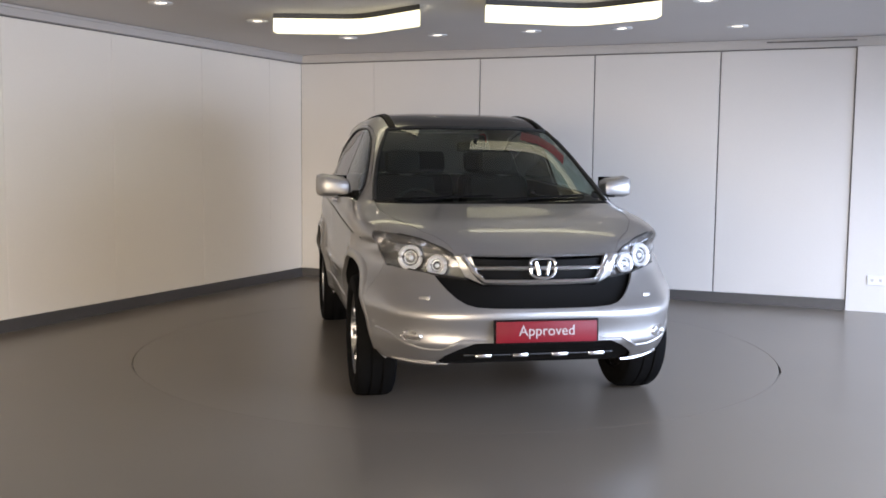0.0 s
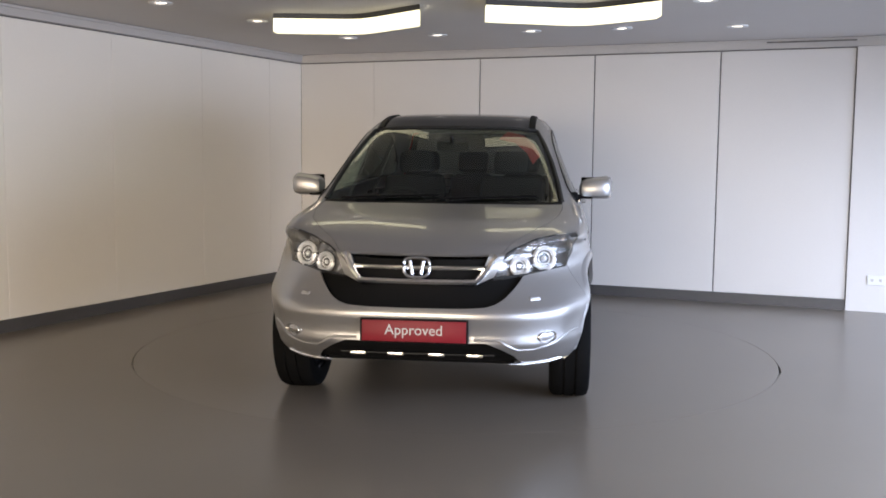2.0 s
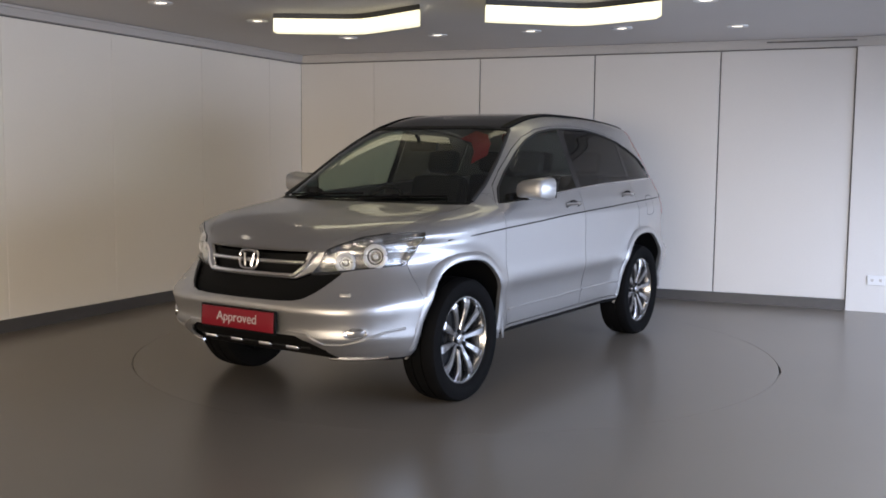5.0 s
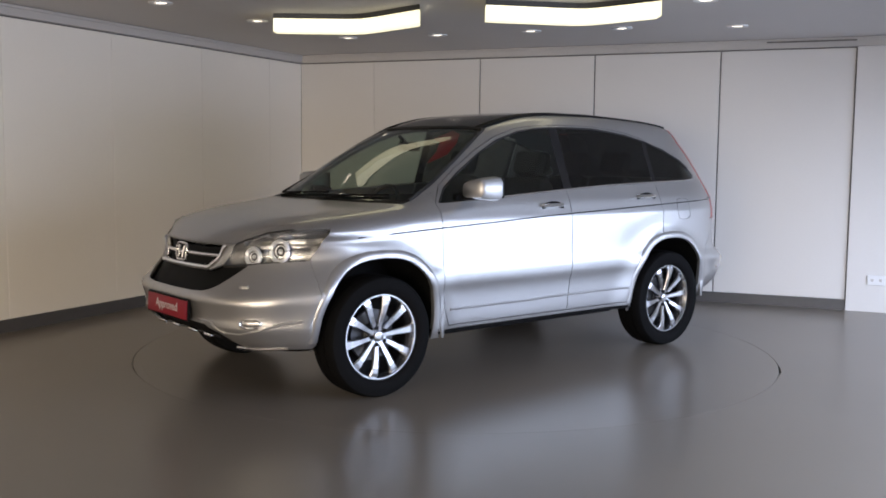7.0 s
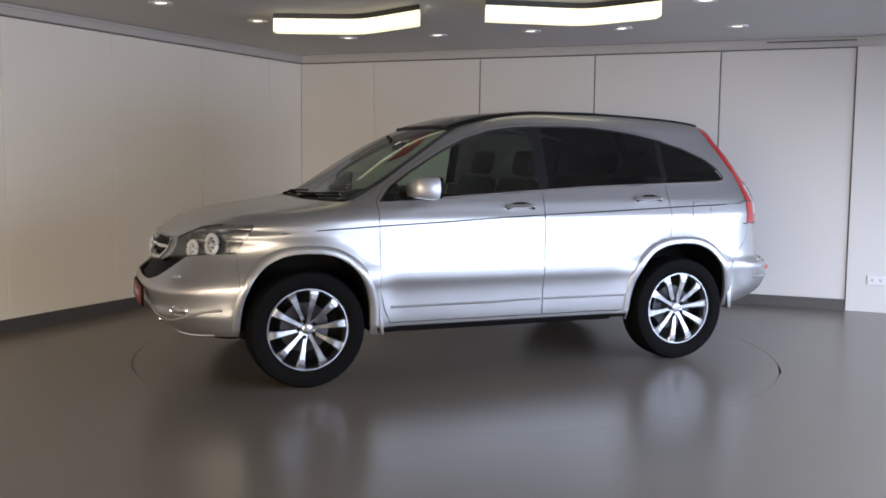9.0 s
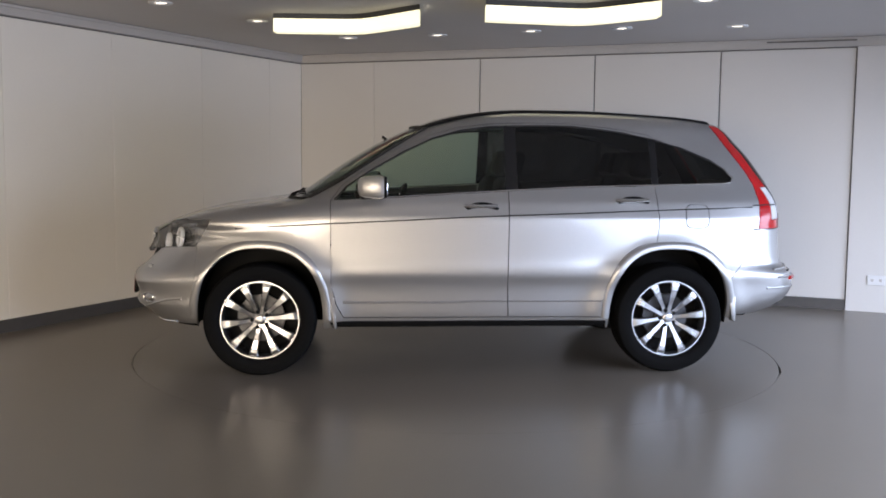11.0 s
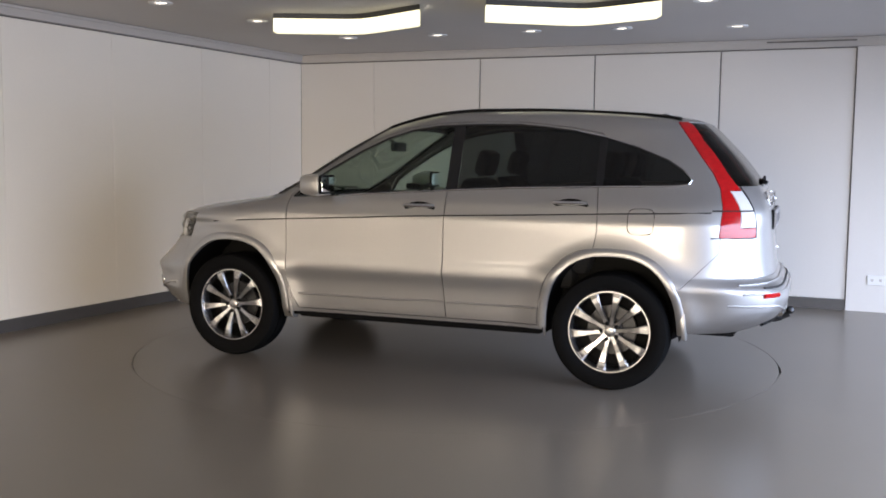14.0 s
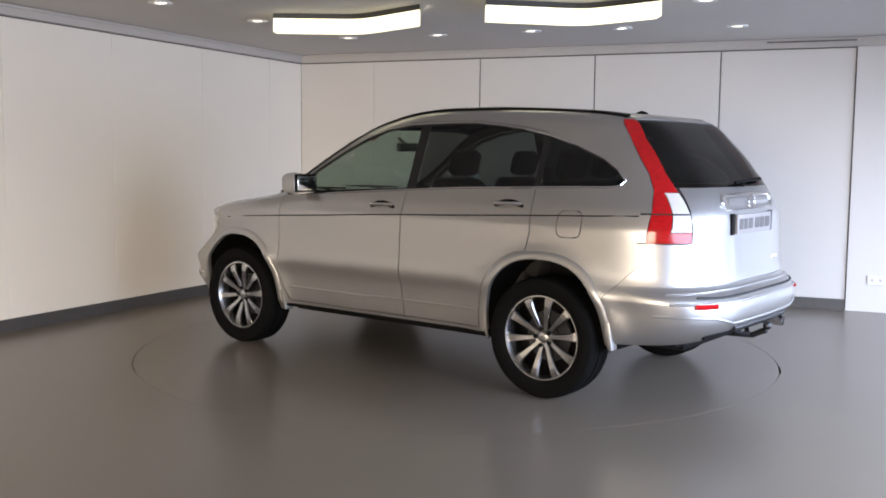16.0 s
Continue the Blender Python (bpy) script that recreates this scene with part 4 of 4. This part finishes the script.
# ---- flanks ----
for sgn in both:
    bm = bmesh.new()
    # a thin dark bar along the flank paints the waist groove's shade
    groove = [(1.46, .925), (1.2, .943), (.866, .961), (.40, .983), (.04, 1.003), (-.30, 1.017), (-.67, 1.030), (-1.0, 1.044), (-1.38, 1.059), (-1.65, 1.067), (-1.87, 1.074)]
    tube(bm, [(x, sgn * (side_y(x, z) + (.0005 if x > -1.3 else .002)), z) for x, z in groove], .0045, 6)
    part("side_line", bm, M_TRIMB, car, "thin dark line as the shade in the waist groove")
    bm = bmesh.new()
    tube(bm, [(x, sgn * (side_y(x, z) + .001), z) for x, z in WIN_LOW[::-1] + [(-1.68, 1.224), (-1.735, 1.234), (-1.75, 1.262), (-1.70, 1.316), (-1.604, 1.379), (-1.418, 1.454), (-1.234, 1.510), (-1.05, 1.548)]], .006, 6)
    part("window_strip", bm, M_CHROME, car, "bright strip under the windows")
    bm = bmesh.new()
    tube(bm, [(x, sgn * (side_y(x, z) + .0005), z) for x, z in WIN_TOP[:16]], .007, 6)
    part("window_seal", bm, M_TRIMB, car, "black window seal")
    for hx, hz in ((-.075, 1.062), (-1.051, 1.103)):
        y = side_y(hx, hz)
        # a flat black dish paints the shade of the recess behind the handle
        bm = bmesh.new()
        lathe(bm, [(.001, -.002), (.05, .001), (.095, .004), (.108, .001)], 24, m=Matrix.Diagonal((1, sgn, .46, 1)))
        cup = part("recess_shade", bm, M_BLACK, car, "black dish as the shade in the handle recess", m=Matrix.Translation((hx - .01, sgn * y, hz - .012)))
        bm = bmesh.new()
        tube(bm, [(.098, 0, .004), (.07, sgn * .022, .006), (0, sgn * .030, .006), (-.07, sgn * .024, .007), (-.10, 0, .006)], .016, 8, .8)
        part("door_handle", bm, M_CHROME, car, "bright door handle", m=Matrix.Translation((hx, sgn * y, hz + .006)))
    # door mirror
    bm = bmesh.new()
    box(bm, .530, .702, *sorted((sgn * .845, sgn * 1.066)), 1.116, 1.272, bevel=.040)
    for v in bm.verts:
        f = (v.co.x - .535) / .155
        v.co.z = 1.198 + (v.co.z - 1.198) * (1 - .20 * f)
        inner = max(0.0, .955 - abs(v.co.y)) / .11
        v.co.z -= inner * .030 * (v.co.z > 1.19)
        v.co.y -= sgn * .03 * f * (abs(v.co.y) > .93)
    mir = part("door_mirror", bm, M_PAINT, car, "silver door mirror")
    bm = bmesh.new()
    box(bm, .522, .540, *sorted((sgn * .858, sgn * 1.052)), 1.136, 1.258, bevel=.007)
    part("mirror_bezel", bm, M_BLACK, mir, "black mirror bezel")
    bm = bmesh.new()
    box(bm, .5185, .530, *sorted((sgn * .870, sgn * 1.040)), 1.148, 1.246, bevel=.004)
    part("mirror_glass", bm, plain("mirror", (.9, .9, .9), .03, metal=1.0) if sgn > 0 else bpy.data.materials["mirror"], mir, "mirror glass")
    bm = bmesh.new()
    box(bm, .545, .680, *sorted((sgn * .80, sgn * .93)), 1.122, 1.148, bevel=.010)
    box(bm, .60, .72, *sorted((sgn * .785, sgn * .835)), 1.115, 1.165, bevel=.014)
    part("mirror_arm", bm, M_BLACK, mir, "black mirror foot")

for sgn in both:
    for x0, x1 in ((.79, -.245), (-.268, -.862)):
        bm = bmesh.new()
        tube(bm, [(x0 + (x1 - x0) * k / 10, sgn * (side_y(x0 + (x1 - x0) * k / 10, .462) - .003), .462 + .006 * (x0 + (x1 - x0) * k / 10 < 0)) for k in range(11)], .010, 8, .9)
        part("door_moulding", bm, M_PAINT, car, "silver ridge along the door's foot")

# ---- windscreen trim, wipers, roof ----
bm = bmesh.new()
edge = [(.734, 1.118), (.710, 1.22), (.664, 1.36), (.614, 1.47), (.560, 1.562), (.40, 1.578), (0, 1.582)]
edge = [(-y, z) for y, z in edge] + [p for p in edge[::-1] if p[0] > 0]
tube(bm, [on_nose(y, z, .001) for y, z in edge], .013, 6)
part("screen_seal", bm, M_TRIMB, car, "black windscreen seal")
for y0, y1 in ((-.62, -.02), (-.05, .58)):
    bm = bmesh.new()
    tube(bm, [on_nose(y0 + (y1 - y0) * k / 8, 1.128 + .022 * k / 8, .016) for k in range(9)], .007, 6)
    tube(bm, [on_nose(y0 + .1, 1.112, .02), on_nose((y0 + y1) / 2, 1.138, .022)], .008, 6)
    part("wiper", bm, M_BLACK, car, "black windscreen wiper")
bm = bmesh.new()
strip = [(.36, 1.556), (.47, 1.530), (.545, 1.470), (.590, 1.395)]
fine = [(a[0] + (b[0] - a[0]) * k / 4, a[1] + (b[1] - a[1]) * k / 4) for a, b in zip(strip, strip[1:]) for k in range(4)] + [strip[-1]]
ra = [[bm.verts.new(on_nose(y, z, d)) for d in (-.020, -.018)] for y, z in fine]
rb = [[bm.verts.new(on_nose(y - .045, z - .055, d)) for d in (-.020, -.018)] for y, z in fine]
for i in range(len(fine) - 1):
    bm.faces.new((ra[i][1], ra[i + 1][1], rb[i + 1][1], rb[i][1]))
    bm.faces.new((ra[i][0], rb[i][0], rb[i + 1][0], ra[i + 1][0]))
    bm.faces.new((rb[i][0], rb[i][1], rb[i + 1][1], rb[i + 1][0]))
    bm.faces.new((ra[i][0], ra[i + 1][0], ra[i + 1][1], ra[i][1]))
part("screen_sticker", bm, M_STRIP, car, "red paper strip inside the windscreen")

# ---- tail ----


def on_tail(y, z, out=0.0):
    return Vector((tail_x(abs(y), z) - out, y, z))


def tail_bar(name, pts, r, mat, label="", flat=1.0, out=0.0, steps=5):
    fine = [(a[0] + (b[0] - a[0]) * k / steps, a[1] + (b[1] - a[1]) * k / steps) for a, b in zip(pts, pts[1:]) for k in range(steps)] + [pts[-1]]
    bm = bmesh.new()
    tube(bm, [on_tail(y, z, out) for y, z in fine], r, 8, flat)
    return part(name, bm, mat, car, label)


tail_bar("bumper_step", mirrored([(0, .672), (.55, .672), (.80, .662)]), .009, M_PAINT, out=.001)
# the groove is not cut: a dark bar paints its shade
tail_bar("groove_shade", mirrored([(0, .640), (.55, .640), (.70, .645)]), .007, M_TRIMB, "dark bar as the shade in the bumper groove", out=.001)
tail_bar("bumper_step", mirrored([(0, .612), (.55, .612), (.81, .612)]), .008, M_PAINT, out=.001)
tail_bar("bumper_step", mirrored([(0, .488), (.45, .492), (.62, .535), (.83, .543)]), .008, M_PAINT, out=.001)
tail_bar("valance", mirrored([(0, .440), (.50, .440), (.58, .425)]), .020, M_BLACK, "black lower valance", flat=1.3, out=-.020)
tail_bar("skid_plate", mirrored([(0, .455), (.40, .455)]), .016, M_DISC, "grey skid plate", out=.006)
for sgn in both:
    bm = bmesh.new()
    pts = [on_tail(sgn * y, .600 + .008 * (y - .62), .003) for y in (.61, .65, .69, .73)]
    tube(bm, pts, .015, 6)
    part("reflector", bm, M_RED, car, "red bumper reflector")
tail_bar("tailgate_trim", [(-.375, 1.14), (-.35, 1.18), (0, 1.186), (.35, 1.18), (.375, 1.14), (.35, 1.106), (0, 1.104), (-.35, 1.106), (-.375, 1.14)], .008, M_CHROME, "chrome tailgate garnish", out=.003)
tail_bar("tailgate_handle", [(-.30, 1.145), (0, 1.148), (.30, 1.145)], .022, M_PAINT, out=-.006, flat=1.2)
bm = bmesh.new()
tube(bm, [(0, .045 * math.cos(a), .036 * math.sin(a)) for a in [2 * math.pi * k / 20 for k in range(20)]], .006, 6, closed=True)
part("tail_emblem", bm, M_CHROME, car, "chrome tail emblem", m=Matrix.Translation(on_tail(0, 1.145, .024)))
M_BARS = plain("plate_bars", (0.10, 0.095, 0.095), 0.5, grain=0.05)
bm = bmesh.new()
box(bm, -.014, .006, -.262, .262, -.056, .056, bevel=.003)
rear_plate = part("rear_plate", bm, plain("rear_plate_grey", (0.30, 0.285, 0.28), 0.4, grain=0.1, scale=25, stain=0.15, stain_scale=8), car, "grey rear plate with dark bars", m=Matrix.Translation(on_tail(0, 1.020, .006)))
for y0, y1 in ((-.235, -.165), (-.150, -.085), (-.070, -.005), (.035, .095), (.110, .165), (.180, .235)):
    bm = bmesh.new()
    box(bm, -.0165, -.013, y0, y1, -.030, .030, bevel=.001)
    part("bar", bm, M_BARS, rear_plate)
for sgn in both:
    bm = bmesh.new()
    box(bm, -.010, .01, -.022, .022, -.060, .060, bevel=.006)
    part("plate_lamp", bm, M_BLACK, car, "black recess beside the plate", m=Matrix.Translation(on_tail(sgn * .29, 1.02, .001)))
for y, z, w in ((-.40, .80, .08),):
    bm = bmesh.new()
    box(bm, -.006, .004, -w, w, -.014, .014, bevel=.003)
    part("badge", bm, M_CHROME, car, "small chrome badge", m=Matrix.Translation(on_tail(y, z, .001)) @ pose(0, 0, 0, 0, 0, 6))
bm = bmesh.new()
tube(bm, [on_tail(.10, 1.250, .02), on_tail(-.10, 1.262, .022), on_tail(-.34, 1.268, .02)], .010, 6)
tube(bm, [on_tail(0, 1.232, .0), on_tail(0, 1.255, .028)], .022, 8)
part("rear_wiper", bm, M_BLACK, car, "black rear wiper")
bm = bmesh.new()
rr = lathe(bm, [(.022, .16), (.030, .14), (.034, -.0), (.034, -.02), (.029, -.02), (.029, .10)], 24, m=Matrix.Rotation(-math.pi / 2, 4, "Z"))
part("exhaust_tip", bm, M_CHROME, car, "chrome exhaust tip", m=pose(-2.20, -.52, .378))
bm = bmesh.new()
tube(bm, [(-1.95, .0, .35), (-2.22, .0, .36), (-2.30, .0, .40)], .018, 8)
bmesh.ops.create_uvsphere(bm, u_segments=14, v_segments=8, radius=.026, matrix=Matrix.Translation((-2.305, 0, .425)))
part("tow_ball", bm, M_DISC, car, "steel tow ball")
bm = bmesh.new()
tube(bm, [(-2.22, .30, .42), (-2.25, .22, .40), (-2.25, .16, .395), (-2.22, .10, .41)], .014, 8)
part("tow_socket", bm, M_BLACK, car, "black tow socket")
bm = bmesh.new()
lathe(bm, [(.030, .0), (.026, .012), (.016, .026), (.004, .034)], 16, "z", m=Matrix.Diagonal((2.0, .8, 1, 1)))
part("aerial", bm, M_BLACK, car, "black roof aerial", m=pose(-1.48, .03, 1.643))

# ---- cabin ----
bm = bmesh.new()
box(bm, -.86, .60, -.78, .78, .38, .46, bevel=.01)
part("cabin_floor", bm, M_SEAT, car)
bm = bmesh.new()
box(bm, .52, .95, -.70, .70, .80, 1.075, bevel=.05)
box(bm, .10, .60, -.12, .12, .46, .86, bevel=.04)
part("dashboard", bm, M_DASH, car, "dark dashboard")
for y in (-.76, .76):
    bm = bmesh.new()
    box(bm, -.86, .85, y - .02, y + .02, .40, 1.09, bevel=.01)
    box(bm, -1.25, -.86, y - .02, y + .02, .84, 1.12, bevel=.01)
    part("door_card", bm, M_DASH, car, "dark door card")
for x, ys in ((-.12, (-.36, .36)), (-.98, (-.42, 0, .42))):
    for y in ys:
        w = .25 if x > -.5 else .205
        bm = bmesh.new()
        box(bm, x - .05, x + .46, y - w, y + w, .56, .72, bevel=.05)
        box(bm, -.08, .08, y - w + .02, y + w - .02, 0, .60, bevel=.055, m=Matrix.Translation((x - .05, 0, .66)) @ pose(0, 0, 0, 0, -16, 0))
        st = part("seat", bm, M_SEAT, car, "dark cloth seat")
        bm = bmesh.new()
        box(bm, -.05, .05, y - .13, y + .13, .62, .80, bevel=.045, m=Matrix.Translation((x - .05, 0, .66)) @ pose(0, 0, 0, 0, -16, 0))
        part("headrest", bm, M_SEAT, st, "dark headrest")
bm = bmesh.new()
tube(bm, [(0, .185 * math.cos(a), .185 * math.sin(a)) for a in [2 * math.pi * k / 28 for k in range(28)]], .016, 8, closed=True)
box(bm, -.02, .02, -.17, .17, -.035, .03, bevel=.012)
part("steering_wheel", bm, M_DASH, car, "black steering wheel", m=pose(.42, -.36, 1.00, 0, -24, 0))
bm = bmesh.new()
box(bm, -.02, .02, -.11, .11, -.032, .032, bevel=.014)
tube(bm, [(.02, 0, .02), (.09, 0, .07)], .012, 6)
part("rear_view_mirror", bm, M_DASH, car, "black rear-view mirror", m=pose(.44, 0, 1.45))
bm = bmesh.new()
box(bm, -2.0, -1.28, -.62, .62, 1.02, 1.05, bevel=.01)
part("load_cover", bm, M_SEAT, car, "dark load cover")
for sgn in both:
    bm = bmesh.new()
    tube(bm, [on_tail(sgn * y, 1.086, .005) for y in (.655, .69, .73, .77, .80)], .005, 6)
    part("lamp_line", bm, M_TRIMB, car, "dark line across the tail lamp")
    bm = bmesh.new()
    tube(bm, [on_tail(sgn * y, z, .004) for y, z in ((.631, 1.226), (.638, 1.16), (.645, 1.10), (.650, 1.01), (.655, .932), (.690, .929), (.76, .929), (.83, .929))], .0045, 6)
    part("lamp_seal", bm, M_TRIMB, car, "black seal round the tail lamp")


def motions():
    turn = ((0, -79.1), (1, -87.8), (2, -96.6), (3, -105.4), (4.1, -115.3), (5.2, -124.8), (6.4, -135.0), (7, -140.3), (8, -149.2), (9.1, -159.0),
            (10.2, -168.4), (11.4, -178.4), (12, -183.6), (13, -192.3), (14, -200.9), (15, -209.4), (16, -218.1))
    walk(turntable, [(t, Matrix.Translation(T_C) @ pose(0, 0, 0, 0, 0, a)) for t, a in turn])
    walk(car, [(t, Matrix.Translation(T_C) @ pose(0, 0, 0, 0, 0, a) @ pose(0.006, 0.019, 0)) for t, a in turn])


motions()
